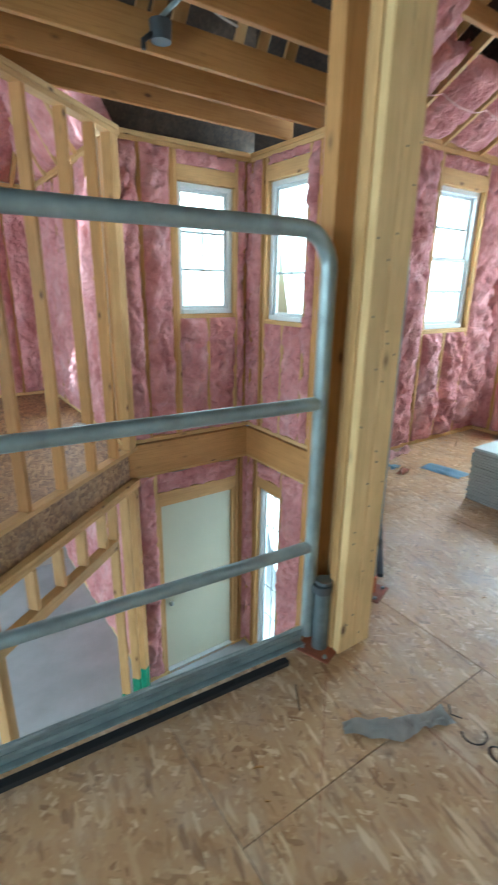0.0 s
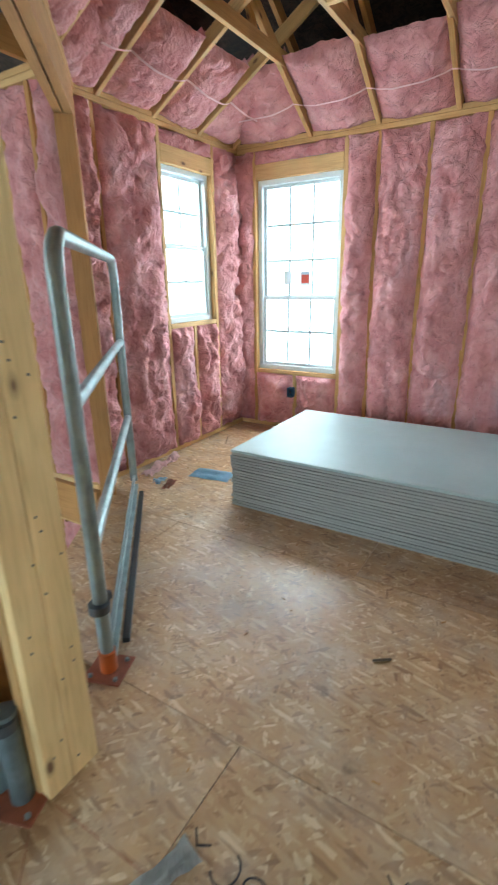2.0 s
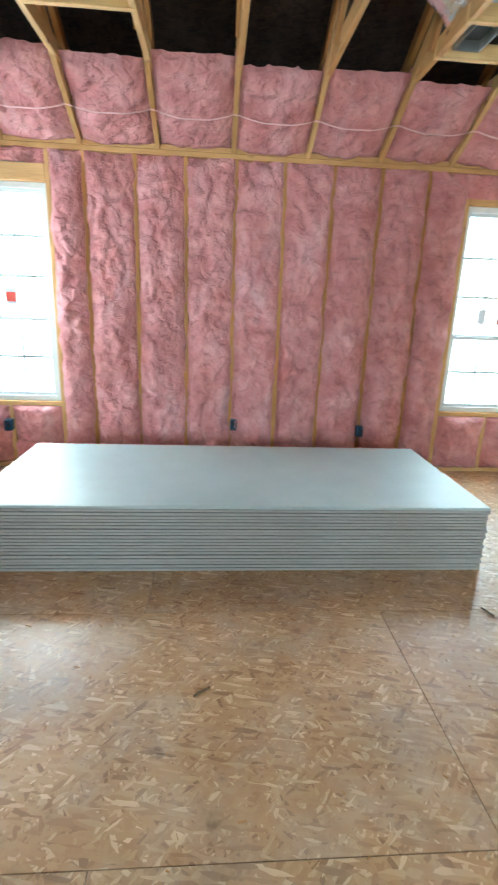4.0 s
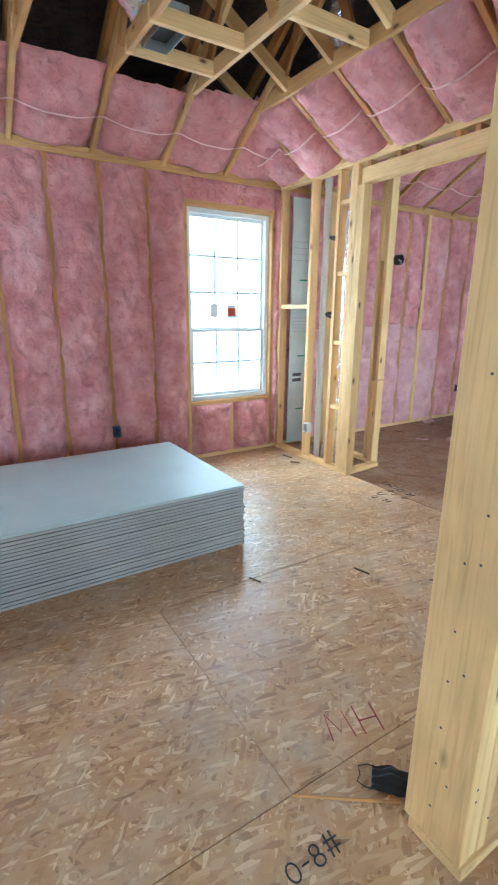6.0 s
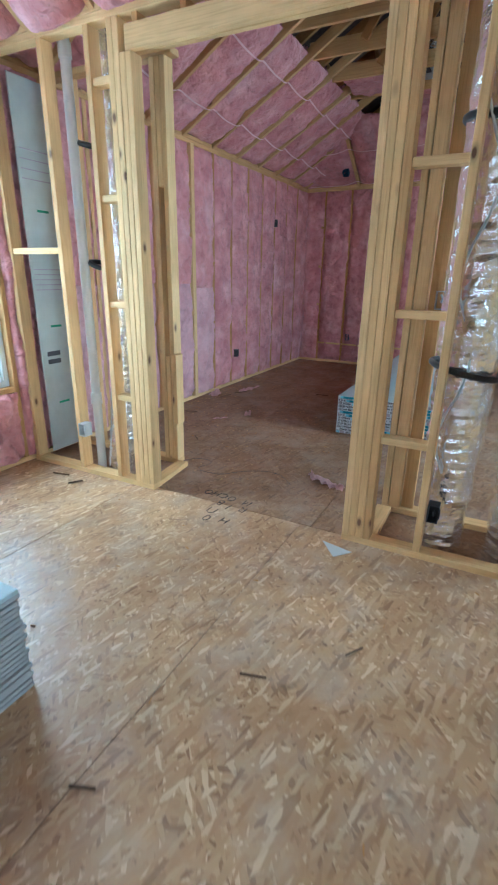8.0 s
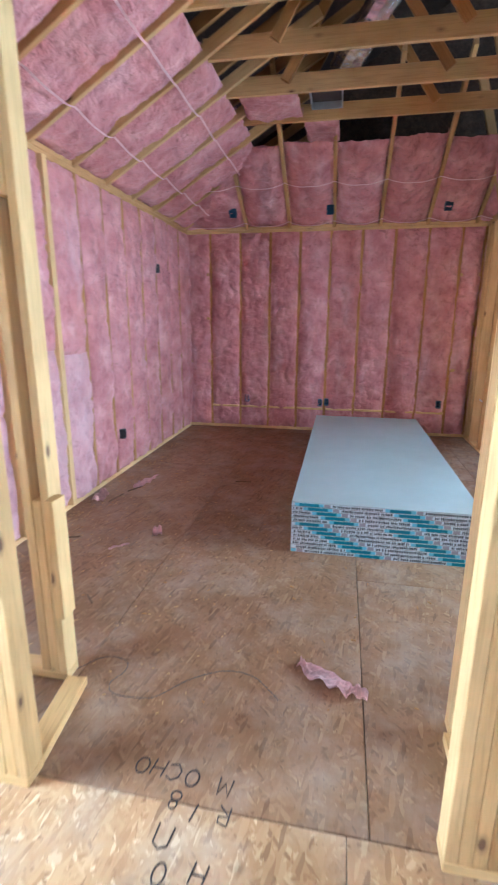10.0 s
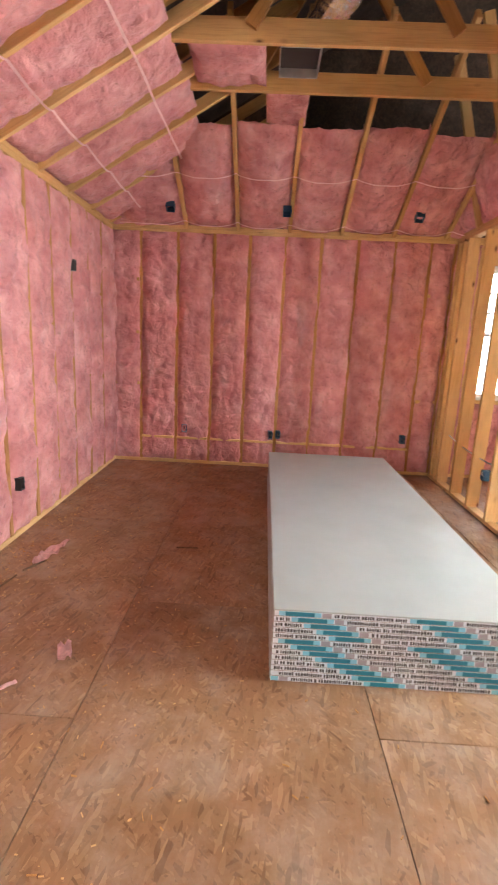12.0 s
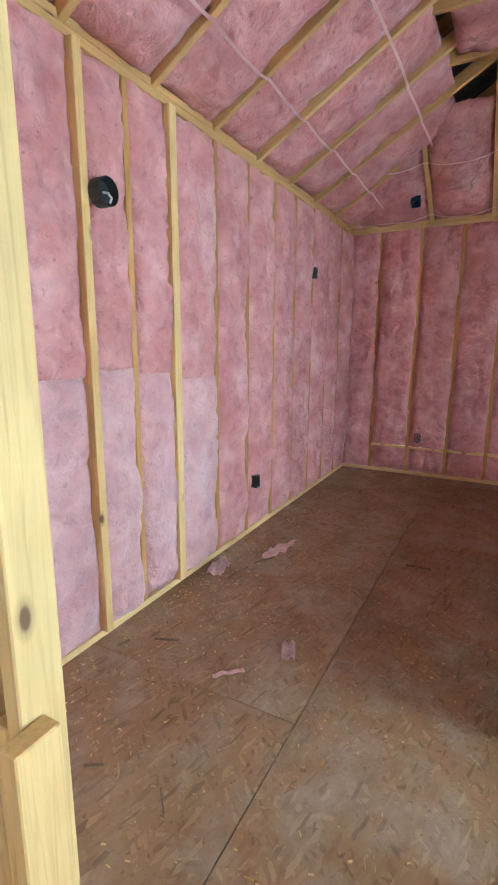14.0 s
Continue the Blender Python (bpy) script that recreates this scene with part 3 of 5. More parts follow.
chase_east = frame_set("wall_chase_east", "open stud chase with short blocks beside the framed opening", [
    up("stud", 4.83, yf), up("stud", 4.35, yf), up("stud", 3.99, yf),
    up("jamb_stud", 3.825, yf, m=WOOD_PALE), up("jamb_stud", 3.786, yf, m=WOOD_PALE), up("jamb_stud", 3.745, yf, z1=2.50, m=WOOD_PALE), up("jamb_stud", 3.706, yf, z1=2.50, m=WOOD_PALE),
    ("bottom_plate", (3.687, yf, 0.019), (4.86, yf, 0.019), 0.089, STUD, WOOD_PALE, (0, 1, 0)),
    ("bottom_plate", (3.735, yf - 0.046, 0.019), (3.78, yb + 0.047, 0.019), 0.089, STUD, WOOD_PALE, (1, 0, 0)),
    ("bottom_plate", (3.828, yb, 0.019), (4.86, yb, 0.019), 0.089, STUD, WOOD_PALE, (0, 1, 0)),
    up("stud", 3.848, yb, m=WOOD_PALE), up("stud", 3.888, yb, z0=0.04, z1=0.84, m=WOOD_PALE), up("stud", 3.888, yb, z0=1.95, z1=TOP, m=WOOD_PALE), up("stud", 3.93, yb, m=WOOD), up("block", 3.806, yb + 0.045, 0.042, 0.085, 0.34, 0.86, WOOD_PALE), up("stud", 4.25, yb), up("stud", 4.65, yb),
] + [("block", (3.846, yf, z), (3.97, yf, z), 0.07, STUD, WOOD_PALE, (0, 1, 0)) for z in (0.62, 1.22, 1.82, 2.40)]
  + [("block", (4.37, yf, z), (4.81, yf, z), 0.07, STUD, WOOD_PALE, (0, 1, 0)) for z in (1.54,)])
chase_west = frame_set("wall_chase_west", "open stud chase with ladder blocks beside the framed opening", [
    up("jamb_stud", 2.34, yf, z1=2.50, m=WOOD_PALE), up("jamb_stud", 2.301, yf, z1=2.50, m=WOOD_PALE), up("jamb_stud", 2.262, yf, m=WOOD_PALE), up("jamb_stud", 2.222, yf, m=WOOD),
    up("stud", 1.955, yf, m=WOOD_PALE), up("stud", 1.52, yf, m=WOOD_PALE), up("stud", 1.14, yf, m=WOOD_PALE),
    up("stud", 2.225, yb, m=WOOD), up("stud", 2.168, yb, 0.066, 0.089, m=WOOD), up("stud", 1.8, yb), up("stud", 1.4, yb), up("stud", 1.06, yb),
    ("bottom_plate", (1.02, yf, 0.019), (2.36, yf, 0.019), 0.089, STUD, WOOD_PALE, (0, 1, 0)),
    ("bottom_plate", (1.02, yb, 0.019), (2.245, yb, 0.019), 0.089, STUD, WOOD_PALE, (0, 1, 0)),
    ("bottom_plate", (2.225, yf - 0.046, 0.019), (2.225, yb + 0.046, 0.019), 0.089, STUD, WOOD_PALE, (1, 0, 0)),
] + [("block", (1.975, yf, z), (2.202, yf, z), 0.07, STUD, WOOD_PALE, (0, 1, 0)) for z in (0.62, 1.25, 1.88, 2.52)])
opening_header = frame_set("wall_header", "doubled timber header and top plates over the wide opening", [
    ("header", (2.285, yf - 0.022, 2.559), (3.725, yf - 0.022, 2.559), 0.040, 0.114, WOOD_PALE, (0, 1, 0)),
    ("header", (2.285, yf + 0.024, 2.559), (3.725, yf + 0.024, 2.559), 0.040, 0.114, WOOD_PALE, (0, 1, 0)),
    *[("cripple_stud", (x, yf - 0.004, 2.617), (x, yf - 0.004, 2.661), STUD, 0.08, WOOD_WARM, (1, 0, 0)) for x in (2.42, 2.72, 2.86, 3.22, 3.36, 3.66)],
    ("top_plate", (1.02, yf, 2.68), (4.86, yf, 2.68), 0.089, STUD, WOOD_PALE, (0, 1, 0)),
    ("top_plate", (1.02, yf, 2.72), (4.86, yf, 2.72), 0.089, STUD, WOOD_PALE, (0, 1, 0)),
    ("top_plate", (1.02, yb, 2.68), (2.30, yb, 2.68), 0.089, STUD, WOOD, (0, 1, 0)),
    ("top_plate", (3.78, yb, 2.68), (4.86, yb, 2.68), 0.089, STUD, WOOD, (0, 1, 0)),
])

# foil-faced sheathing panel behind the east chase, with plain green marks
wrap = box("wall_wrap", (4.775, -3.10, 0.05), (4.785, -2.78, 2.6), WRAP)
tagged(wrap, "pale foil-faced sheathing sheet with green printed marks", "sheathing", kind="structure")
for z in (0.36, 0.95, 1.74):                          # plain ring and bar shapes for the printed mark
    for y, r in ((-2.94, 0.055), (-2.82, 0.055)):
        bm = bmesh.new()
        rim = []
        for k in range(15):
            a = 0.5 + k * 5.2 / 14
            rim.append([bm.verts.new((4.773, y + q * math.cos(a), z + 0.07 + q * math.sin(a))) for q in (r, r * 0.62)])
        for p, q in zip(rim, rim[1:]):
            bm.faces.new((p[0], q[0], q[1], p[1]))
        bmesh.ops.solidify(bm, geom=bm.faces[:], thickness=0.001)
        part("printed_mark", bm, GREEN, wrap)
    box("printed_mark", (4.772, -2.99, z + 0.062), (4.7735, -2.89, z + 0.078), GREEN, wrap, bev=0)
for z in (0.74, 0.80, 1.53):
    box("printed_bar", (4.772, -2.95, z), (4.7735, -2.83, z + 0.035), INK, wrap, bev=0)
for k in range(9):
    z = 1.28 + 0.035 * k if k < 5 else 2.0 + 0.06 * (k - 5)
    box("printed_line", (4.772, -3.06, z), (4.7735, -2.80, z + 0.007), LILAC, wrap, bev=0)

# ---------------------------------------------------------------- post, passage and closing walls
post = tagged(new("post"), "built-up timber post of nailed plies by the guard rail", "post")
post.location = (1.11, 1.315, 0)
# back ply in darker wood: the shadow behind the post painted in
lumber("ply", (1.06, 1.452, 0.0), (1.06, 1.452, 3.02), 0.15, 0.075, WOOD_WARM, post)
for xa, ya, w, d in ((1.063, 1.270, 0.086, 0.040), (1.159, 1.270, 0.100, 0.040), (1.112, 1.311, 0.194, 0.038), (1.135, 1.351, 0.138, 0.038), (1.142, 1.392, 0.130, 0.038)):
    lumber("ply", (xa, ya, 0.0), (xa, ya, 3.02), w, d, WOOD_PALE if ya < 1.3 else WOOD, post)
for o in post.children:
    o.matrix_parent_inverse = Matrix.Translation((-1.11, -1.315, 0))

wall_passage = frame_set("wall_passage", "stud wall end of doubled studs beside the passage", [
    up("stud", 1.14, -0.628, 0.19, STUD, 0.038, 2.9, WOOD_PALE), up("stud", 1.14, -0.668, 0.185, STUD, 0.038, 2.9, WOOD_PALE), up("stud", 1.135, -0.708, 0.18, STUD, 0.038, 2.9, WOOD_PALE),
    up("stud", 1.105, -1.15, 0.14, STUD), up("stud", 1.105, -1.56, 0.14, STUD), up("stud", 1.105, -1.97, 0.14, STUD), up("stud", 1.105, -2.38, 0.14, STUD),
    ("bottom_plate", (1.125, -2.6, 0.019), (1.125, -0.607, 0.019), 0.18, STUD, WOOD_PALE, (1, 0, 0)),
    ("top_plate", (1.105, -2.6, 2.68), (1.105, -0.76, 2.68), 0.14, STUD, WOOD, (1, 0, 0)),
])
# the openings in these walls are unseen, added for the fill lamps
sheet("wall_west", wall_frame(-3.6, -8.6, 0, 1), 0, 16.6, -0.3, 5.2, [(7.1, 9.5, 0.7, 2.4), (12.6, 14.2, 0.7, 2.4)], 0.0, 0.1, PLASTER, "plain unfinished panel wall closing the storey")
sheet("wall_lower_west", wall_frame(-6.0, -3, 0, 1), 0, 12, ZL, -0.3, [(7.3, 9.7, -2.3, -0.7)], 0.0, 0.1, PLASTER, "plain unfinished panel wall closing the storey")
sheet("wall_lower_north", wall_frame(-6.0, 9.0, 1, 0), 0, 7.3, ZL, -0.3, [(4.4, 5.4, -2.0, -0.9)], 0.05, 0.1, PLASTER, "plain unfinished panel wall closing the storey")
closing = [("wall_hall_south", (-3.6, -2.0, 0), (1.03, -1.9, 3.4)),
           ("wall_north_far", (-3.7, 7.6, -2.9), (1.3, 7.7, 4.5)), ("wall_lower_south", (-6, -3.1, ZL), (5.05, -3.0, -0.3)),
           ("wall_lower_east", (5.0, -3, ZL), (5.1, 3.0, -0.3))]
for nm, lo, hi in closing:
    tagged(box(nm, lo, hi, PLASTER, bev=0), "plain unfinished panel wall closing the storey", "wall", kind="structure")

# diagonal opening from the post to the north wall, with its header
DG = Vector((2.80 - 1.19, 2.90 - 1.36, 0)).normalized()
DN = Vector((DG.y, -DG.x, 0))
P0 = Vector((1.19, 1.36, 0))
LD = (Vector((2.80, 2.90, 0)) - P0).length


def dg(s, n=0.0, z=0.0):
    return tuple(P0 + DG * s + DN * n + Vector((0, 0, z)))


wall_diagonal = tagged(new("wall_diagonal"), "doubled header and jamb studs over the angled opening", "wall framing", kind="structure")
for k in (-1, 1):
    lumber("header", dg(0.0, 0.03 * k, 2.56), dg(LD, 0.03 * k, 2.56), 0.05, 0.19, WOOD_WARM, wall_diagonal, tuple(DN))
for z in (2.68, 2.72):
    lumber("top_plate", dg(0, 0, z), dg(LD + 0.1, 0, z), 0.11, STUD, WOOD_WARM, wall_diagonal, tuple(DN))
for k in range(3):
    lumber("jamb_stud", dg(LD - 0.05 - 0.04 * k, 0, 0.0), dg(LD - 0.05 - 0.04 * k, 0, TOP if k == 0 else 2.46), STUD, 0.11, WOOD_WARM if k else WOOD, wall_diagonal, tuple(DG))

# stud partition on the far side of the stair hall (angled), upper and lower
Q1 = Vector((1.29, 4.33, 0))
QD = Vector((-0.77, -0.64, 0)).normalized()
QN = Vector((QD.y, -QD.x, 0))


def qg(s, n=0.0, z=0.0):
    return tuple(Q1 + QD * s + QN * n + Vector((0, 0, z)))


wall_angled = tagged(new("wall_angled"), "open stud partition running at an angle beside the stair hall", "wall framing", kind="structure")
for s in (0.02, 0.06, 0.10, 0.34, 0.68, 1.08, 1.48, 1.88, 2.28, 2.68):
    lumber("stud", qg(s, 0, 0.04), qg(s, 0, TOP), STUD, 0.089, WOOD_WARM if s > 0.2 else WOOD, wall_angled, tuple(QD))
for z in (0.019, 2.68, 2.72):
    lumber("plate", qg(-0.03, 0, z), qg(3.2, 0, z), 0.089, STUD, WOOD, wall_angled, tuple(QN))
rim_angled = lumber("rim_board", qg(-0.03, 0.05, -0.155), qg(3.2, 0.05, -0.155), 0.03, 0.30, RIM, None, tuple(QN))
tagged(rim_angled, "oriented strand rim board along the angled floor edge", "beam", kind="structure")
wall_angled_lower = tagged(new("wall_angled_lower"), "lower stud partition with a framed doorway and treated feet", "wall framing", kind="structure")
for z in (-0.325, -0.365):
    lumber("top_plate", qg(-0.03, 0, z), qg(3.2, 0, z), 0.089, STUD, WOOD, wall_angled_lower, tuple(QN))
for s in (0.03, 0.07, 0.22, 0.44):
    lumber("stud", qg(s, 0, ZL + 0.32), qg(s, 0, -0.39), STUD, 0.089, WOOD, wall_angled_lower, tuple(QD))
    lumber("treated_foot", qg(s, 0, ZL), qg(s, 0, ZL + 0.318), STUD, 0.089, GREEN, wall_angled_lower, tuple(QD))
for s in (0.62, 0.92, 1.22, 1.52):
    lumber("cripple_stud", qg(s, 0, -0.72), qg(s, 0, -0.39), STUD, 0.089, WOOD, wall_angled_lower, tuple(QD))
lumber("header", qg(0.46, 0, -0.78), qg(1.95, 0, -0.78), 0.089, 0.10, WOOD, wall_angled_lower, tuple(QN))
for s in (1.9, 1.94):
    lumber("stud", qg(s, 0, ZL), qg(s, 0, -0.39), STUD, 0.089, WOOD, wall_angled_lower, tuple(QD))

# pink walls seen beyond the angled partition
MFAR = wall_frame(-3.5, 7.45, 1, 0)
wall_far = framed_wall("wall_far", MFAR, 0.0, 4.8, [0.41 * k + 0.3 for k in range(11)], [], "far stud wall filled with pink batts")
MFE = wall_frame(1.28, 7.45, 0, -1)
wall_far_side = framed_wall("wall_far_side", MFE, 0.0, 3.0, [0.41 * k + 0.3 for k in range(7)], [], "side stud wall filled with pink batts")
MFL = wall_frame(-5.9, 8.9, 1, 0)
wall_far_lower = framed_wall("wall_far_lower", MFL, 0.0, 7.2, [0.41 * k + 0.3 for k in range(17)], [(4.3, 5.3, -2.0, -0.9)], "lower far stud wall with pink batts", z0=ZL, top=-0.4)
MFS = wall_frame(1.28, 8.9, 0, -1)
wall_far_lower_side = framed_wall("wall_far_lower_side", MFS, 0.0, 4.45, [0.41 * k + 0.3 for k in range(10)], [], "lower side stud wall with pink batts", z0=ZL, top=-0.4)
# lamps outside unseen openings, added to brighten landing, hall and lower floor
sky_light(-1.1, 9.1, -1.45, -90, 1.0, 1.1, 5 * DAY)
sky_light(-6.1, 5.5, -1.5, 0, 2.4, 1.6, 3 * DAY)
sky_light(-3.7, 4.8, 1.55, 0, 1.6, 1.7, 3.2 * DAY)
sky_light(-3.7, -0.3, 1.55, 0, 2.4, 1.7, 2.0 * DAY, 22)

# stud partition of the second room and the room behind it
wall_partition = frame_set("wall_partition", "open stud partition without covering", [
    up("stud", XP, YS + 0.35 + 0.41 * k, 0.12, STUD, m=WOOD) for k in range(0, 11)
] + [up("stud", XP, YS + 0.16, 0.089, STUD), up("stud", XP, YS + 0.06, 0.089, STUD),
     ("bottom_plate", (XP, YS, 0.019), (XP, -3.3, 0.019), 0.089, STUD, WOOD_PALE, (1, 0, 0)),
     ("top_plate", (XP, YS, 2.68), (XP, -3.3, 2.68), 0.089, STUD, WOOD, (1, 0, 0)),
     ("top_plate", (XP, YS, 2.72), (XP, -3.3, 2.72), 0.089, STUD, WOOD, (1, 0, 0))])
MW = wall_frame(-0.9, YS, 0, 1)
# unseen window and its lamp, added to light the second room from the west
WX = (3.2, 4.3, 0.75, 2.42)
wall_bath = framed_wall("wall_bath", MW, 0.0, 5.6, [0.41 * k + 0.2 for k in range(13)], [WX], "exterior stud wall with pink batts behind the partition", flat_from=0.0)
window("window_unseen", MW, *WX, 1.55, 3, 3, 2, "white vinyl sash window with grilles")
sky_light(-1.06, YS + 3.75, 1.75, 0, 1.1, 1.4, 5.6 * DAY, 14, 0.9, 0.5)

# ---------------------------------------------------------------- roof framing and sloped insulation
PITCH = 30.5
TP = math.tan(radians(PITCH))


def sloped(name, x, y, ux, uy, length, rise, step, first, label, deg=PITCH, z=2.75, sag=0.085, jut=1.0, straps=()):
    """Sloped insulation between rafters, rising from a wall plate."""
    M = slope_frame(x, y, z, ux, uy, deg)
    run = rise / math.sin(radians(deg))
    ob = tagged(new(name), label, "sloped ceiling", kind="structure")
    ob.matrix_world = M
    at = first
    marks = []
    while at < length:
        marks.append(at)
        at += step
    for s in marks:
        r = lumber("rafter", (s, 0.000, -0.03), (s, 0.000, run * jut + 0.9), STUD, 0.089, WOOD, ob, M=M)
    edges_ = [0.0] + marks + [length]
    for a, b in zip(edges_, edges_[1:]):
        if b - a > 0.08:
            batt(ob, M, a + 0.02, b - 0.02, -0.022, run + random.uniform(-0.03, 0.06), sag, 1.25, lap=-0.001, round_=3)
    for w in straps:
        bm = bmesh.new()
        last = None
        n = int(length / 0.045)
        for i in range(n + 1):
            x_ = 0.12 + (length - 0.2) * i / n
            near = min(abs(x_ - q) for q in marks)
            y_ = -0.052 - (sag + 0.012) * min(1.0, near / (0.33 * step)) ** 0.6 * 0.8
            w_ = w + 0.014 * noise.noise((x_ * 1.7, w, 5))
            pair = [bm.verts.new((x_, y_ + 0.002, w_ - 0.008)), bm.verts.new((x_, y_ - 0.001, w_ + 0.008))]
            if last:
                bm.faces.new((last[0], pair[0], pair[1], last[1]))
            last = pair
        bmesh.ops.solidify(bm, geom=bm.faces[:], thickness=0.0008)
        st = part("insulation_strap", bm, STRAP)
        st.matrix_world = M
        tagged(st, "milky plastic strap stretched under the sloped pink batts", "strap", group="insulation straps")
    return ob


sloped("ceiling_slope_east", XE, 3.0, 0, -1, 5.67, 0.33, 0.61, 3.0 - 2.22, "pink batts between rafters on the sloped ceiling edge", straps=(0.34,))
sloped("ceiling_slope_north", 2.75, YN, 1, 0, 2.13, 0.33, 0.56, 0.4, "pink batts between rafters on the sloped ceiling edge", sag=0.09, straps=(0.36,))
sloped("ceiling_slope_opening", XE, YO - 0.02, -1, 0, 3.7, 0.36, 0.50, 0.45, "pink batts between rafters over the framed opening", sag=0.15, straps=(0.36,))
sloped("ceiling_slope_diagonal", *dg(0.0)[:2], DG.x, DG.y, LD + 0.2, 0.42, 0.5, 0.4, "bulging pink batts over the angled opening", deg=48, sag=0.11)
sloped("ceiling_slope_side", XE, YO - 0.09, 0, -1, -YS + YO, 0.64, 0.56, 0.42, "long pink batts between rafters under the roof slope", straps=(0.38, 0.98))
sloped("ceiling_slope_far", XE, YS, -1, 0, 4.1, 0.60, 0.575, 0.83, "pink batts between rafters under the roof slope", straps=(0.12, 0.74))
sloped("ceiling_slope_partition", XP + 0.02, YS, 0, 1, 5.0, 0.60, 0.61, 0.5, "pink batts between rafters above the partition", deg=74)
sloped("ceiling_slope_landing", -3.5, 7.45, 1, 0, 4.8, 1.3, 0.61, 0.3, "pink batts between rafters beyond the landing")
sloped("ceiling_slope_landing_side", 1.28, 7.45, 0, -1, 3.0, 0.9, 0.61, 0.3, "pink batts between rafters beyond the landing", deg=60)
roof = tagged(new("roof"), "timber roof deck toned dark for attic gloom, with truss chords and webs", "roof", kind="structure")
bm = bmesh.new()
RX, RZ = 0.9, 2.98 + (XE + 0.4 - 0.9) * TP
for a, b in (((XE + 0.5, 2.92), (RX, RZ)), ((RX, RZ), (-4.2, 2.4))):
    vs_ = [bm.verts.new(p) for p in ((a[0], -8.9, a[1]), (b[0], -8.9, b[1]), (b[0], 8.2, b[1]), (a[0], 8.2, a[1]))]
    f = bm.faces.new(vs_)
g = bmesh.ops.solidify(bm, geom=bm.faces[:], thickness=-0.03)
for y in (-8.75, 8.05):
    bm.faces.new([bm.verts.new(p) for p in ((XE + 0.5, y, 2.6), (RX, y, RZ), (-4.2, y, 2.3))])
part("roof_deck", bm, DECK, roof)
# dark boards added to shut the eaves and gable ends
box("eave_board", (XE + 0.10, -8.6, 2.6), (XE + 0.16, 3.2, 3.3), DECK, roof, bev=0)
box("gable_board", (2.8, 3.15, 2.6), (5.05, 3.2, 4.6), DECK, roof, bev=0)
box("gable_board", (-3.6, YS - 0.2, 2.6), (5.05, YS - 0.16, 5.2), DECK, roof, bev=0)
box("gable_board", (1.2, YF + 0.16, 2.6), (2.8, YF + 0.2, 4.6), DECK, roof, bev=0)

for k in range(8):                                   # bedroom trusses
    y = -2.06 + 0.61 * k
    x0 = XE - 0.52
    if y > 2.3:
        continue
    xw = 1.15 if y < 1.3 else 1.15 + (y - 1.2)
    lumber("bottom_chord", (x0 + 0.1, y, 3.10), (xw, y, 3.10), STUD, 0.10, WOOD, roof, (0, 1, 0))
    lumber("top_chord", (XE + 0.3, y, 2.83), (RX, y, 2.83 + (XE + 0.3 - RX) * TP), STUD, 0.09, WOOD_WARM, roof, (0, 1, 0))
    for xa, xb in ((4.0, 3.6), (3.2, 3.5), (2.5, 2.9), (2.0, 1.7)):
        zb = 2.80 + (XE + 0.3 - xb) * TP
        lumber("web", (xa, y + 0.03, 3.10), (xb, y + 0.03, zb), 0.025, 0.075, WOOD_WARM, roof, (0, 1, 0))
for x, ya, yb_ in ((3.55, -0.82, -1.43), (3.95, -0.82, -1.43), (3.3, 1.58, 0.97), (3.7, 1.58, 0.97), (3.1, -1.45, -2.04), (2.2, -0.2, 0.36)):
    lumber("block", (x, ya, 3.09), (x, yb_, 3.09), STUD, 0.09, WOOD_PALE, roof)
for k in range(9):                                   # second room joists
    y = -6.74 + 0.61 * k
    if y > -3.3:
        continue
    lumber("joist", (XE - 1.05, y, 3.44), (XP + 0.4, y, 3.44), STUD, 0.14, WOOD, roof, (0, 1, 0))
    lumber("top_chord", (XE + 0.3, y, 2.83), (RX, y, 2.83 + (XE + 0.3 - RX) * TP), STUD, 0.09, WOOD_WARM, roof, (0, 1, 0))
    lumber("web", (3.3, y + 0.03, 3.45), (2.9, y + 0.03, 4.1), 0.03, 0.08, WOOD_WARM, roof, (0, 1, 0))
    lumber("web", (2.0, y + 0.03, 3.45), (2.6, y + 0.03, 4.3), 0.03, 0.08, WOOD_WARM, roof, (0, 1, 0))
for y in (3.80, 3.40, 3.0, 2.42, 1.95):              # stair hall joists
    lumber("hall_joist", (-2.5, y, 2.83), (XF + 0.05 if y > 2.9 else y - 0.12, y, 2.83), STUD, 0.18, WOOD_WARM, roof, (0, 1, 0))
    for x in (0.3, 1.2, 2.0):
        lumber("web", (x, y + 0.03, 2.85), (x + 0.25, y + 0.03, 3.6), 0.03, 0.08, WOOD, roof, (0, 1, 0))

# ---------------------------------------------------------------- plasterboard stacks
def board_stack(name, x0, x1, y0, y1, n, t, label, printed=False):
    """A stack of sheets, each its own slightly shifted board."""
    st = tagged(new(name), label, "plasterboard stack")
    st.location = ((x0 + x1) / 2, (y0 + y1) / 2, 0)
    rnd = random.Random(5 if printed else 3)
    for i in range(n):
        dx, dy = rnd.uniform(-0.005, 0.005), rnd.uniform(-0.008, 0.008)
        if i == n - 1:
            dx = dy = 0
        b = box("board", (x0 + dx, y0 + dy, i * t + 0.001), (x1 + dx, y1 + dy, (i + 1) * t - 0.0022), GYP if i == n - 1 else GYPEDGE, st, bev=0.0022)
        b.matrix_parent_inverse = Matrix.Translation((-(x0 + x1) / 2, -(y0 + y1) / 2, 0))
    return st


stack_a = board_stack("plasterboard_stack", 3.03, 4.25, -1.14, 1.91, 20, 0.0208, "thick stack of grey plasterboard sheets lying on the floor")
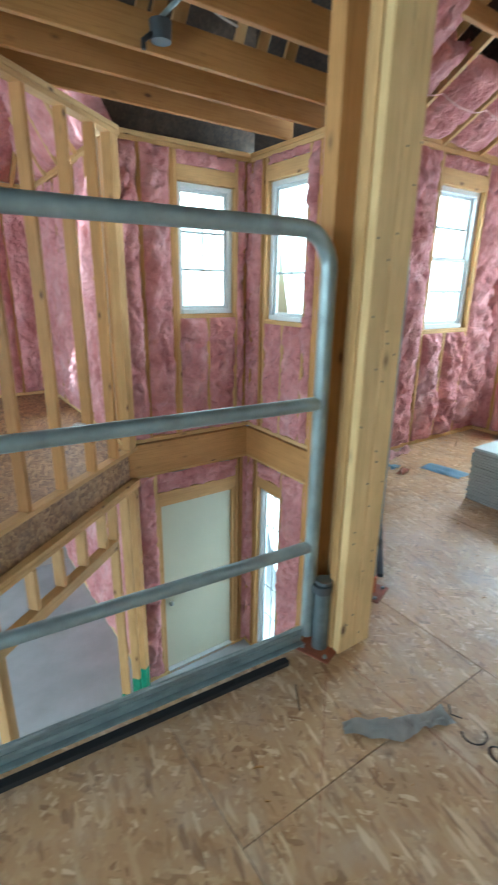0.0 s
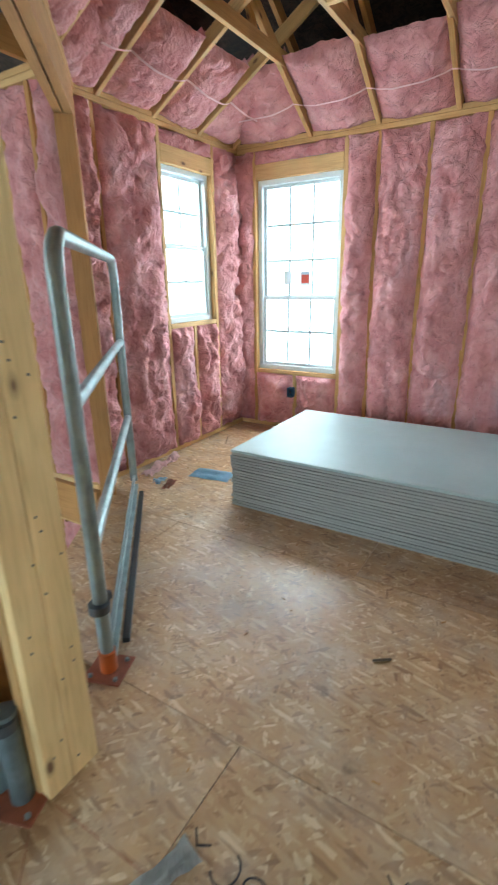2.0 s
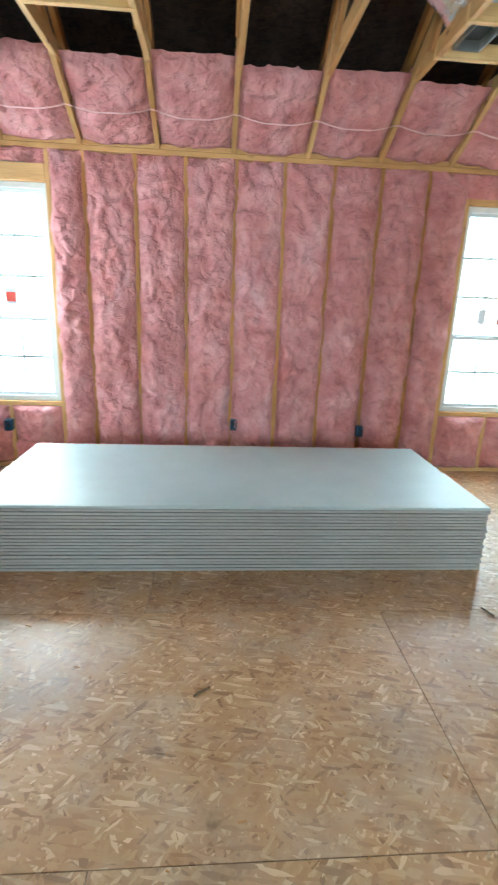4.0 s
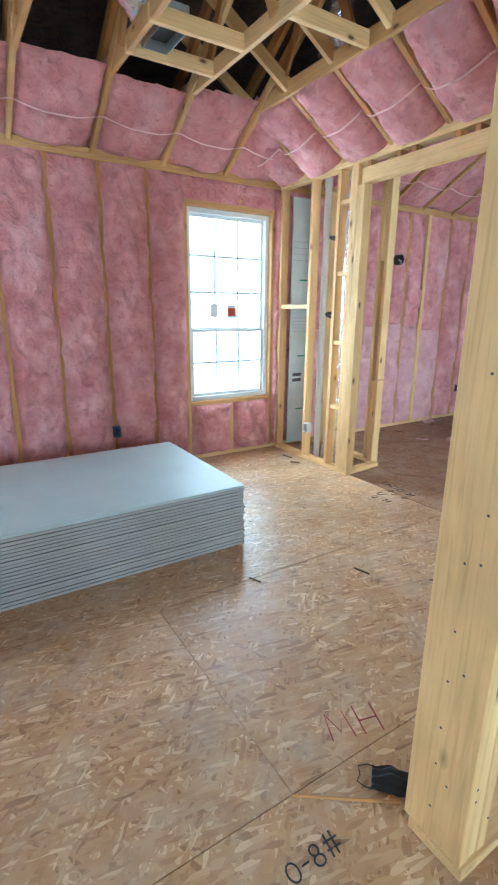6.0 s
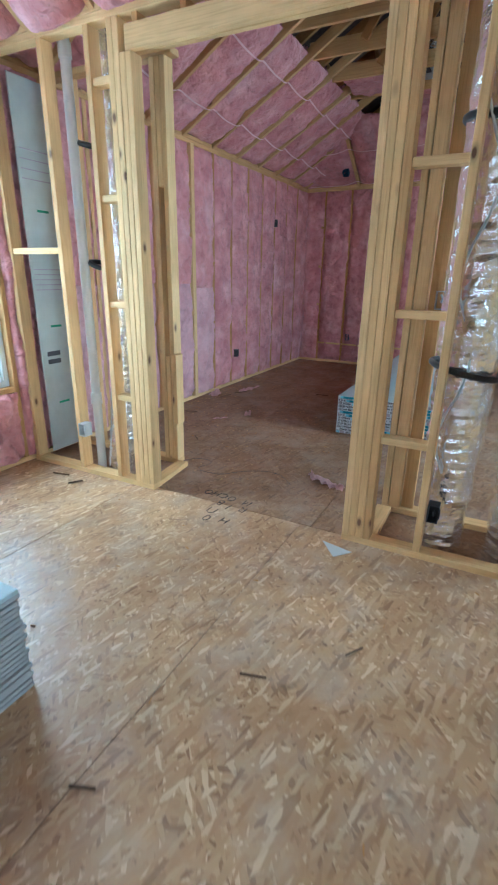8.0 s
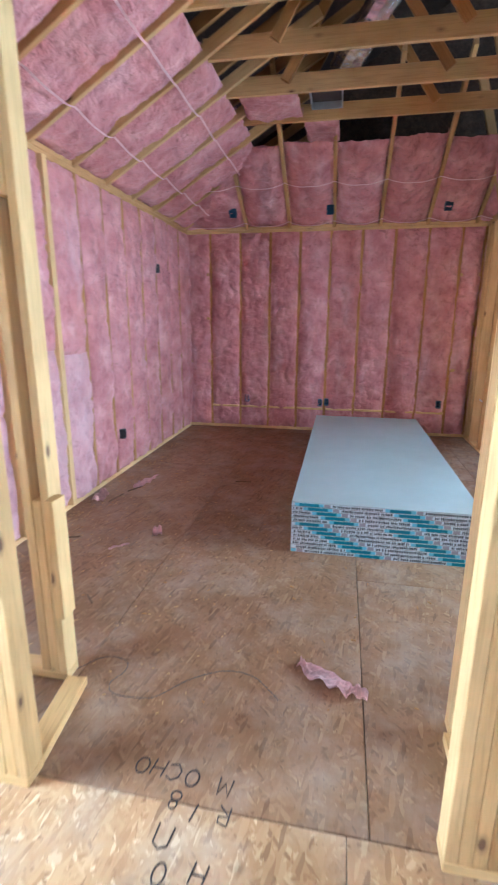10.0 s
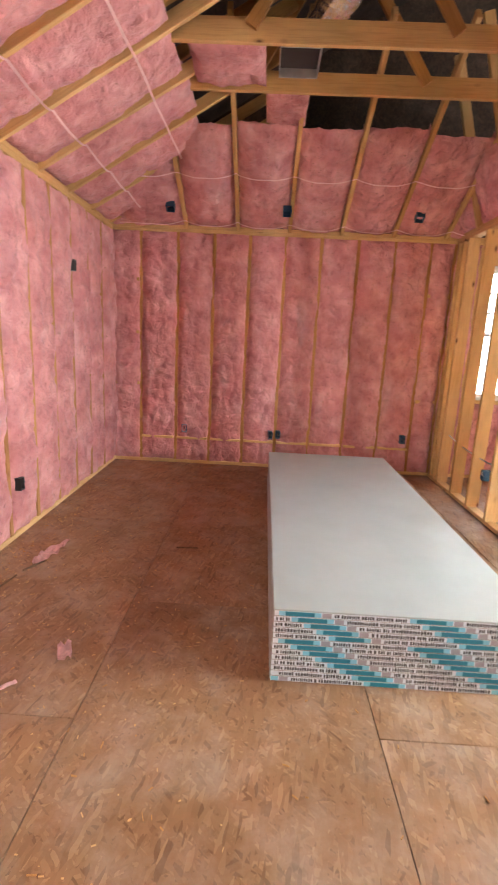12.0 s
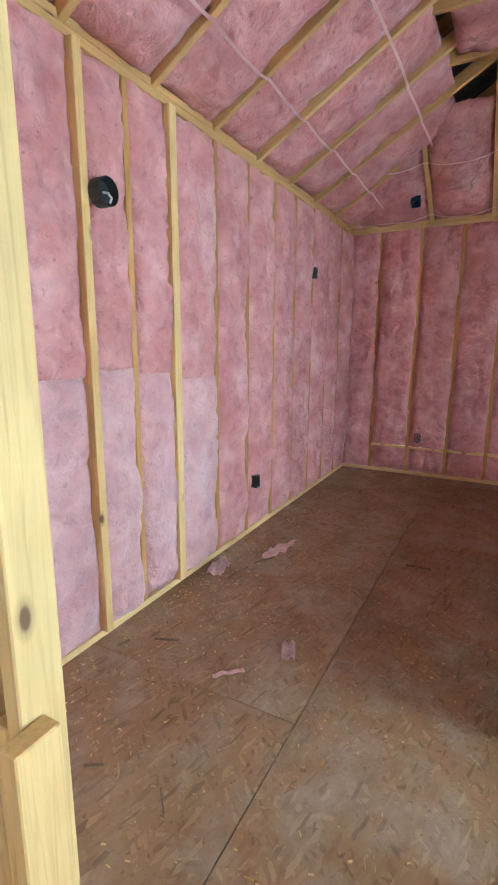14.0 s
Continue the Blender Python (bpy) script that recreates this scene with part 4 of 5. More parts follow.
stack_b = board_stack("plasterboard_stack", 1.78, 3.0, -7.62, -4.57, 22, 0.0165, "stack of plasterboard with printed end tape lying on the floor", True)
rnd = random.Random(11)
TH = 0.0165 * 22 / 13
PINV = Matrix.Translation((-2.39, 6.095, 0))


def flat_piece(name, x0, x1, y, z0, z1, material, holder):
    ob = box(name, (x0, y - 0.0006, z0), (x1, y, z1), material, holder, bev=0)
    ob.matrix_parent_inverse = PINV
    return ob


letters = []
for i in range(13):
    y = -4.567 + 0.010
    za, zb = i * TH + 0.002, (i + 1) * TH - 0.002
    flat_piece("end_tape", 1.784, 2.997, y, za, zb, TAPEWHITE, stack_b)
    off = (0.02 + 0.058 * (12 - i) + (0.30 if i < 8 else 0)) % 0.585
    base = 2.997
    for rep in (-1, 0, 1, 2):
        a = base - off - rep * 0.585
        lo, hi = max(1.786, a - 0.19), min(2.995, a)
        if hi - lo > 0.015:
            flat_piece("print_band", lo, hi, y + 0.0008, za + 0.001, zb - 0.001, AQUA, stack_b)
        lo2, hi2 = max(1.79, a - 0.16), min(2.99, a - 0.03)
        if hi2 - lo2 > 0.015:
            flat_piece("print_word", lo2, hi2, y + 0.0016, za + 0.0015, zb - 0.0015, TEAL, stack_b)
        flat_piece("print_patch", max(1.786, a - 0.235), max(1.79, min(2.995, a - 0.195)), y + 0.0008, za + 0.001, zb - 0.001, LILAC, stack_b) if 1.83 < a - 0.235 and a - 0.195 < 2.99 else None
        q = a - 0.25
        while q > a - 0.57:
            w = rnd.uniform(0.005, 0.011)
            q -= w
            if q < 1.79 or q + w > 2.99:
                q -= 0.003
                continue
            zz = za + rnd.uniform(0.003, 0.005)
            letters.append((q, q + w, y + 0.001, zz, zb - rnd.uniform(0.003, 0.006)))
            q -= rnd.uniform(0.002, 0.004) if rnd.random() < 0.87 else 0.010
bm = bmesh.new()
for a, b, y, z0, z1 in letters:
    bmesh.ops.create_cube(bm, size=1, matrix=Matrix.LocRotScale(((a + b) / 2, y, (z0 + z1) / 2), None, (b - a, 0.0006, z1 - z0)))
o = part("print_mark", bm, INK, stack_b)
o.matrix_parent_inverse = PINV
o["kind"] = "stuff"


# ---------------------------------------------------------------- guard rails
def guard_rail(M, length, label, near=1, heights=(1.66, 1.115, 0.565)):
    """A galvanised panel: bent outer tube, two mid rails and a toe channel. Local x along, z up."""
    g = tagged(new("guard_rail"), label, "guard rail", group="guard rails round the stair opening")
    g.matrix_world = M
    R, H, rr = 0.029, heights[0], 0.13
    pts = [(0, 0, 0.06)]
    for k in range(9):
        a = math.pi - k * math.pi / 16
        pts.append((rr + rr * math.cos(a), 0, H - rr + rr * math.sin(a)))
    for k in range(9):
        a = math.pi / 2 - k * math.pi / 16
        pts.append((length - rr + rr * math.cos(a), 0, H - rr + rr * math.sin(a)))
    pts.append((length, 0, 0.06))
    tube("outer_tube", pts, R, STEEL, g)
    for z in heights[1:]:
        tube("mid_rail", [(0.02, 0, z), (length - 0.02, 0, z)], 0.026, STEEL, g)
    for nm, ya, yb_, za, zb, m, inset in (("toe_channel", -0.004, 0.004, 0.030, 0.112, STEEL, 0.03), ("toe_ridge", 0.0045, 0.012, 0.062, 0.078, STEEL, 0.03), ("toe_lip", 0.0045, 0.018, 0.103, 0.112, STEEL, 0.03), ("toe_flange", 0.0045, 0.032, 0.030, 0.038, STEEL, 0.03), ("rubber_seal", 0.042, 0.075, 0.001, 0.026, RUBBER, 0.14)):
        lo_, hi_ = sorted((ya * near, yb_ * near))
        box(nm, (inset, lo_, za), (length - inset, hi_, zb), m, g, M=M, bev=0.002)
    return g


def rail_foot(x, y, rz, label, tall=0.34, material=None):
    """A base sleeve with a clamp collar on a drilled steel plate."""
    f = tagged(new("rail_foot"), label, "rail foot", group="rail feet")
    f.matrix_world = pose(x, y, 0, 0, 0, rz)
    box("base_plate", (-0.08, -0.08, 0.0), (0.08, 0.08, 0.008), RUST, f, M=f.matrix_world.copy())
    bm = bmesh.new()
    bmesh.ops.create_cone(bm, cap_ends=True, segments=18, radius1=0.035, radius2=0.035, depth=tall)
    bmesh.ops.translate(bm, vec=(0.0, 0, 0.008 + tall / 2), verts=bm.verts)
    sleeve = part("sleeve", bm, material or SLEEVE, f, smooth=False)
    bm = bmesh.new()
    bmesh.ops.create_cone(bm, cap_ends=True, segments=18, radius1=0.042, radius2=0.042, depth=0.035)
    bmesh.ops.translate(bm, vec=(-0.01, 0, 0.315), verts=bm.verts)
    part("collar", bm, CLAMP, sleeve)
    box("collar_lug", (0.03, -0.012, 0.30), (0.075, 0.012, 0.335), CLAMP, f, M=f.matrix_world.copy())
    for sx in (-1, 1):
        for sy in (-1, 1):
            bm = bmesh.new()
            bmesh.ops.create_cone(bm, cap_ends=True, segments=6, radius1=0.01, radius2=0.009, depth=0.01)
            bmesh.ops.translate(bm, vec=(0.055 * sx, 0.055 * sy, 0.013), verts=bm.verts)
            part("screw_head", bm, STEEL, f)
    return f


guard_rail(pose(0.945, 1.38, 0, 0, 0, 175.5), 2.6, "galvanised steel guard rail panel with a toe channel", heights=(1.715, 1.112, 0.50))
ang = math.degrees(math.atan2(2.735 - 1.50, 2.90 - 1.49))
guard_rail(pose(1.49, 1.50, 0, 0, 0, ang), 1.88, "galvanised steel guard rail panel across the angled opening", -1)
rail_foot(0.985, 1.335, 20, "galvanised sleeve with clamp on a red steel plate")
rail_foot(1.487, 1.497, 20, "orange-red base plate with a short painted sleeve", 0.09, ORANGE)

# ---------------------------------------------------------------- entrance door
def entrance_door():
    d = tagged(new("door_1"), "pale primed entrance door, closed, with a bright gap below", "door", kind="structure")
    box("door_leaf", (1.58, YF + 0.05, ZL + 0.05), (2.46, YF + 0.094, -0.70), DOORPAINT, d)
    for lo, hi in (((1.54, YF + 0.02, ZL), (1.578, YF + 0.12, -0.66)), ((2.462, YF + 0.02, ZL), (2.50, YF + 0.12, -0.66)), ((1.578, YF + 0.02, -0.698), (2.462, YF + 0.12, -0.66))):
        box("door_frame", lo, hi, WOOD, d)
    box("threshold", (1.58, YF + 0.0, ZL), (2.46, YF + 0.14, ZL + 0.045), VINYL, d)
    bm = bmesh.new()
    bmesh.ops.create_uvsphere(bm, u_segments=12, v_segments=8, radius=0.03)
    k = part("door_knob", bm, STEEL, d, smooth=True)
    k.location = (1.65, YF + 0.02, ZL + 0.95)
    bm = bmesh.new()
    bmesh.ops.create_cone(bm, cap_ends=True, segments=14, radius1=0.03, radius2=0.027, depth=0.03)
    k = part("deadbolt", bm, VINYL, d)
    k.matrix_world = pose(1.65, YF + 0.035, ZL + 1.12, 90)
    return d


entrance_door()

# ---------------------------------------------------------------- floor panels (nearest rooms)
xs_ = [-2.2, -0.97, 0.25, 1.475, 2.63, 3.85, 5.02]
for i in range(len(xs_) - 1):
    ys_ = [-2.72, -0.37 + (0 if i % 2 else 1.22), 2.07 if i % 2 else 3.2, 3.2]
    ys_ = sorted({round(v, 3) for v in ys_ if v <= 3.2})
    for a, b in zip(ys_, ys_[1:]):
        if xs_[i + 1] <= 1.5 and b > 1.5:
            b = 1.5
        x1 = xs_[i + 1]
        if b - a < 0.05:
            continue
        def edge_y(x):
            return 1.5 + (x - 1.16) * (2.97 - 1.5) / (2.78 - 1.16)
        if xs_[i] >= 1.4 and xs_[i] < 2.7 and b > edge_y(xs_[i]):
            poly = [(xs_[i] + 0.0015, a + 0.0015), (x1 - 0.0015, a + 0.0015)]
            poly += [(x1 - 0.0015, min(b, edge_y(x1)))] if edge_y(x1) < b else [(x1 - 0.0015, b - 0.0015), (xs_[i] + (b - edge_y(xs_[i])) / ((2.97 - 1.5) / (2.78 - 1.16)), b - 0.0015)]
            if edge_y(xs_[i]) > a:
                poly += [(xs_[i] + 0.0015, edge_y(xs_[i]))]
            ob = prism("floor_panel", poly, -0.0235, 0.0, OSB)
            ob.parent = floor
        else:
            box("floor_panel", (xs_[i] + 0.0015, a + 0.0015, -0.0235), (x1 - 0.0015, b - 0.0015, 0.0), OSB, floor, bev=0.001)
xs_ = [-2.2, -1.09, 0.13, 1.345, 2.56, 3.80, 5.02]
for i in range(len(xs_) - 1):
    cuts = [-8.6, -7.6 + (i % 2) * 1.22, -5.16 + (i % 2) * 0.9, -2.722]
    for a, b in zip(cuts, cuts[1:]):
        box("floor_panel", (xs_[i] + 0.002, a + 0.0015, -0.0235), (xs_[i + 1] - 0.002, b - 0.0015, 0.0), OSB_DARK, floor, bev=0.0015)

# ---------------------------------------------------------------- service pipes and ducts
def flex_duct(path, r, label, straps=(), seed=1, foot=1.0):
    """Foil-wrapped flexible duct: crinkled rings along a path, black straps."""
    d = tagged(new("flex_duct"), label, "duct")
    pts = [Vector(p) for p in path]
    d.location = pts[0]
    bm = bmesh.new()
    rings = []
    total = sum((b - a).length for a, b in zip(pts, pts[1:]))
    n = max(12, int(total / 0.022))
    for i in range(n + 1):
        t = i / n * (len(pts) - 1)
        k = min(int(t), len(pts) - 2)
        c = pts[k].lerp(pts[k + 1], t - k) - pts[0]
        z = (pts[k + 1] - pts[k]).normalized()
        x = z.orthogonal().normalized()
        y = z.cross(x)
        ring = []
        for j in range(22):
            a = 2 * math.pi * j / 22
            rr = r * min(1.0, foot + 0.5 * i / n) * (1 + 0.012 * math.sin(i * 2.1) + 0.10 * noise.noise((math.cos(a) * 2, math.sin(a) * 2, i * 0.16 + seed)) + 0.055 * noise.noise((math.cos(a) * 6, math.sin(a) * 6, i * 0.5 + seed)) + 0.03 * math.sin(i * 7.3 + j * 11.1) * noise.noise((j * 1.7, i * 1.3, seed)))
            ring.append(bm.verts.new(c + (x * math.cos(a) + y * math.sin(a)) * rr))
        rings.append(ring)
    for a, b in zip(rings, rings[1:]):
        for j in range(22):
            bm.faces.new((a[j], a[(j + 1) % 22], b[(j + 1) % 22], b[j]))
    bm.faces.new(rings[0][::-1])
    bm.faces.new(rings[-1])
    part("foil_sleeve", bm, FOIL, d)
    for s in straps:
        p = Vector((pts[0].x, pts[0].y, s)) - pts[0]
        ring = [(p.x + (r * 1.10) * math.cos(2 * math.pi * k / 24), p.y + (r * 1.10) * math.sin(2 * math.pi * k / 24), p.z + 0.03 * math.cos(2 * math.pi * k / 24)) for k in range(24)]
        tube("strap", ring, 0.016, RUBBER, d, "black nylon strap", closed=True)
    return d


flex_duct([(1.87, -2.95, 0.0), (1.87, -2.95, 0.8), (1.87, -2.95, 1.6), (1.88, -2.95, 2.9)], 0.155, "silver foil-wrapped flexible duct standing in the stud chase", (0.98, 2.05), 2, 0.74)
flex_duct([(1.50, -2.97, 0.0), (1.50, -2.97, 1.2), (1.51, -2.97, 2.9)], 0.14, "silver foil-wrapped flexible duct standing in the stud chase", (1.3,), 5)
flex_duct([(4.20, -2.92, 0.0), (4.13, -2.92, 0.5), (4.08, -2.93, 1.1), (4.07, -2.93, 2.85)], 0.095, "thin silver foil-wrapped duct behind the stud chase", (1.45, 2.15), 8)
flex_duct([(4.02, -2.50, 3.12), (3.94, -2.48, 3.4), (3.84, -2.45, 3.75), (3.75, -2.42, 4.05)], 0.11, "silver foil-wrapped duct slung in the attic", (), 11)
flex_duct([(2.85, -6.45, 3.62), (2.6, -6.2, 3.9), (2.3, -5.6, 4.1)], 0.12, "silver foil-wrapped duct slung in the attic", (), 14)
flex_duct([(3.8, -0.9, 3.22), (3.7, -0.5, 3.5), (3.5, 0.2, 3.7)], 0.10, "silver foil-wrapped duct slung in the attic", (), 17)

pipe = tagged(new("drain_pipe"), "white plastic drain pipe rising through the chase", "pipe")
pipe.location = (4.30, -2.82, 0)
tube("pipe_run", [(0, 0, 0.0), (0, 0, 2.85)], 0.032, PVC, pipe)
for z in (0.5, 2.6):
    tube("coupling", [(0, 0, z), (0, 0, z + 0.08)], 0.039, PVC, pipe)
lean_board = lumber("loose_board", (2.092, yb, 0.04), (2.088, yb, 2.64), 0.072, STUD, WOOD, None, (1, 0, 0))
tagged(lean_board, "knotty amber board standing behind the jamb studs", "board")


# ---------------------------------------------------------------- electrical boxes
def outlet_box(at, normal, material, label, w=0.055, h=0.095, cable=None):
    """A nail-on box, open to the room, with a cable curling inside."""
    b = tagged(new("outlet_box"), label, "electrical box", group="electrical boxes")
    n = Vector(normal).normalized()
    upv = Vector((0, 0, 1)) if abs(n.z) < 0.9 else Vector((0, 1, 0))
    x = upv.cross(n).normalized()
    M = Matrix.Translation(at) @ Matrix((x, n, x.cross(n))).transposed().to_4x4()
    b.matrix_world = M
    t = 0.004
    bm = bmesh.new()
    for lo, hi in (((-w / 2, -0.06, -h / 2), (-w / 2 + t, 0.012, h / 2)), ((w / 2 - t, -0.06, -h / 2), (w / 2, 0.012, h / 2)), ((-w / 2 + t, -0.06, -h / 2), (w / 2 - t, 0.012, -h / 2 + t)), ((-w / 2 + t, -0.06, h / 2 - t), (w / 2 - t, 0.012, h / 2)), ((-w / 2 + t, -0.06, -h / 2 + t), (w / 2 - t, -0.055, h / 2 - t))):
        m = Matrix.LocRotScale([(lo[i] + hi[i]) / 2 for i in range(3)], None, [hi[i] - lo[i] for i in range(3)])
        bmesh.ops.create_cube(bm, size=1, matrix=m)
    s = part("shell", bm, material, b)
    if cable:
        tube("cable", [(0, -0.03, 0), (0.004, 0.0, 0.01), (0.012, 0.02, -0.012), (0.0, 0.012, -0.03)], 0.005, cable, b)
    tube("nail_flange", [(w / 2 + 0.002, -0.01, -0.03), (w / 2 + 0.002, -0.01, 0.03)], 0.004, material, b)
    return b


for y, z in ((0.338, 0.46), (-0.853, 0.42), (2.34, 0.42)):
    outlet_box((XE - 0.112, y, z), (-1, 0, 0), PLASTIC_BLUE, "dark blue plastic outlet box nailed beside a stud", cable=RUBBER)
for y, z in ((-5.93, 0.42), (-7.05, 2.10)):
    outlet_box((XE - 0.042, y, z), (-1, 0, 0), RUBBER, "black plastic electrical box set in the pink batts", cable=RUBBER)
for x, z in ((4.02, 0.45), (2.99, 0.42), (2.90, 0.43), (1.42, 0.45)):
    outlet_box((x, YS + 0.10, z), (0, 1, 0), PLASTIC_BLUE, "dark blue plastic outlet box low on the far wall", cable=RUBBER)
for x in (4.17, 2.95, 1.58):
    outlet_box((x, YS + 0.33, 2.825), (0, 0.5, -0.85), PLASTIC_BLUE, "dark blue round-cornered box between the sloped rafters", 0.085, 0.085)
outlet_box((XP + 0.05, -6.9, 0.42), (1, 0, 0), PLASTIC_BLUE, "blue plastic outlet box on an open stud", cable=VINYL)
outlet_box((4.30, YO + 0.01, 0.34), (0, 1, 0), PAPER, "grey metal switch box on the chase stud")
outlet_box((2.06, yb + 0.06, 1.30), (0, 1, 0), PAPER, "grey metal switch box inside the chase", cable=VINYL)
outlet_box((1.90, YO + 0.0, 0.28), (0, 1, 0), RUBBER, "black electrical box low on the chase stud", cable=RUBBER)
outlet_box((1.45, YF - 0.03, ZL + 1.18), (0, -1, 0), RUBBER, "dark switch box on the stud beside the entrance door")
outlet_box(qg(0.75, 0.06, 0.42), tuple(QN), PAPER, "grey metal switch box on the angled partition", cable=VINYL)

rbox = tagged(new("fixture_box"), "round black light-fixture box in the pink wall", "electrical box")
rbox.matrix_world = pose(XE - 0.075, -4.405, 2.10, 0, 90, 0)
bm = bmesh.new()
bmesh.ops.create_cone(bm, cap_ends=True, segments=24, radius1=0.06, radius2=0.06, depth=0.06)
top = [f for f in bm.faces if f.normal.z < -0.9]
r_ = bmesh.ops.inset_region(bm, faces=top, thickness=0.008)
bmesh.ops.translate(bm, vec=(0, 0, 0.045), verts=list({v for f in top for v in f.verts}))
part("ring", bm, RUBBER, rbox)
tube("cable", [(0.0, 0.0, 0.0), (0.01, 0.01, -0.035), (0.03, 0.0, -0.045), (0.045, -0.005, -0.03)], 0.005, VINYL, rbox)

wire = tube("cable", [(1.9 + 0.05 * math.sin(k * 0.9), YO - 0.12 - 0.03 * math.cos(k), 0.45 + 0.11 * k) for k in range(16)], 0.006, VINYL)
tagged(wire, "white electrical cable hanging in the stud chase", "cable")
wire = tube("cable", [(XP - 0.01, YS + 0.1 + 0.25 * k, 0.62 - 0.10 * math.sin(k * 0.35)) for k in range(14)], 0.006, VINYL)
tagged(wire, "white electrical cable strung through the open studs", "cable")
wire = tube("cable", [(0.75 + 0.13 * k, 2.86 + 0.05 * math.sin(k * 1.1), 2.98 + 0.05 * math.sin(k * 0.9)) for k in range(7)], 0.006, VINYL)
tagged(wire, "white electrical cable looping over the hall joists", "cable")
can = tagged(new("light_can"), "metal light-fixture can hung between the hall joists", "light fixture")
can.location = (1.05, 2.88, 2.80)
bm = bmesh.new()
bmesh.ops.create_cone(bm, cap_ends=True, segments=18, radius1=0.055, radius2=0.06, depth=0.09)
part("can_body", bm, CLAMP, can)
tube("hanger_bar", [(0, -0.45, 0.06), (0, 0.1, 0.06)], 0.012, STEEL, can)
tube("conduit", [(-0.05, 0, -0.02), (-0.10, 0.0, -0.06), (-0.10, 0, -0.10)], 0.014, RUBBER, can)


def register_boot(at, w, d, label):
    """A sheet-metal boot, open below; a black sheet stands in for its inner shade."""
    b = tagged(new("register_boot"), label, "air boot", group="air boots")
    b.location = at
    for nm, lo, hi, m in (("side", (-w / 2, -d / 2, 0), (-w / 2 + 0.006, d / 2, 0.12), GALV), ("side", (w / 2 - 0.006, -d / 2, 0), (w / 2, d / 2, 0.12), GALV), ("side", (-w / 2 + 0.006, -d / 2, 0), (w / 2 - 0.006, -d / 2 + 0.006, 0.12), GALV), ("side", (-w / 2 + 0.006, d / 2 - 0.006, 0), (w / 2 - 0.006, d / 2, 0.12), GALV), ("damper", (-w / 2 + 0.006, -d / 2 + 0.006, 0.06), (w / 2 - 0.006, d / 2 - 0.006, 0.066), RUBBER)):
        o = box(nm, lo, hi, m, b)
    return b


register_boot((3.75, -1.0, 3.08), 0.34, 0.17, "sheet-metal air boot fixed between the ceiling joists")
register_boot((3.5, 1.28, 3.08), 0.34, 0.17, "sheet-metal air boot fixed between the ceiling joists")
register_boot((2.97, -6.44, 3.42), 0.28, 0.38, "sheet-metal air boot fixed between the ceiling joists")

# insulation lying flat past the slopes of the second room
for x, y, w, l in ((3.72, -6.14, 0.56, 0.52), (3.20, -6.78, 0.56, 0.34)):
    ML = slope_frame(x, y, 3.40, 0, -1, 0)
    cb = batt(None, ML, 0.0, w, 0.0, l, 0.05, 1.6)
    cb.name = "ceiling_batt"
    tagged(cb, "pink batt laid flat between the ceiling joists", "insulation", kind="structure")


# blocking in the far wall's bays
for x0, x1, zs_ in ((4.58, 4.86, (0.96, 1.55, 2.14)), (1.07, 1.30, (0.9, 1.5, 2.1))):
    for z in zs_:
        lumber("block", (x0, YS - 0.03, z), (x1, YS - 0.03, z), 0.1, STUD, WOOD, wall_south, (0, 1, 0))
sx_ = (4.56, 4.14, 3.73, 3.33, 2.93, 2.53, 2.12, 1.71, 1.32)
for a, b in zip(sx_, sx_[1:]):
    lumber("block", (b + 0.02, YS + 0.012, 0.325), (a - 0.02, YS + 0.012, 0.325), 0.1, 0.025, WOOD_PALE, wall_south, (0, 1, 0))

# nail heads and lumber stamps on the post faces
rn = random.Random(4)
for k in range(26):
    z, x = rn.uniform(0.05, 2.1), 1.03 + rn.choice((0.012, 0.06, 0.10, 0.145, 0.16)) + rn.uniform(-0.012, 0.012)
    o = box("nail_head", (x, 1.2485, z), (x + 0.007, 1.2515, z + 0.007), INK, post, bev=0.002)
    o.matrix_parent_inverse = Matrix.Translation((-1.11, -1.315, 0))
for k in range(16):
    z, y = 0.1 + k * 0.11 + rn.uniform(-0.05, 0.05), -0.65 - rn.choice((0.01, 0.05, 0.09))
    box("nail_head", (1.0435, y + 0.02, z), (1.046, y + 0.026, z + 0.006), INK, wall_passage, bev=0.002)
    x = 1.06 + rn.choice((0.01, 0.05, 0.09))
    box("nail_head", (x, -0.610, z), (x + 0.006, -0.6075, z + 0.006), INK, wall_passage, bev=0.002)


# ---------------------------------------------------------------- litter and marks on the floor
def crumple(name, pts, lift, material, label, category, seed, n=10):
    """A crumpled strip laid along points: (x, y, half width)."""
    bm = bmesh.new()
    rows_ = []
    m = (len(pts) - 1) * n
    for i in range(m + 1):
        t = i / n
        k = min(int(t), len(pts) - 2)
        f = t - k
        a, b = pts[k], pts[k + 1]
        c = [a[q] + (b[q] - a[q]) * f for q in range(3)]
        d = Vector((b[0] - a[0], b[1] - a[1], 0)).normalized()
        s = Vector((-d.y, d.x, 0))
        row = []
        for j in range(5):
            u = j / 2 - 1
            w = c[2] * (1 + 0.25 * noise.noise((t * 1.7, u * 2, seed)))
            z = 0.003 + lift * abs(noise.noise((t * 1.9, u * 0.9, seed + 4))) * 1.4
            row.append(bm.verts.new((c[0] + s.x * w * u, c[1] + s.y * w * u, z)))
        rows_.append(row)
    fs = []
    for p, q in zip(rows_, rows_[1:]):
        for j in range(4):
            fs.append(bm.faces.new((p[j], p[j + 1], q[j + 1], q[j])))
    bmesh.ops.solidify(bm, geom=fs, thickness=0.0015)
    return tagged(part(name, bm, material), label, category)


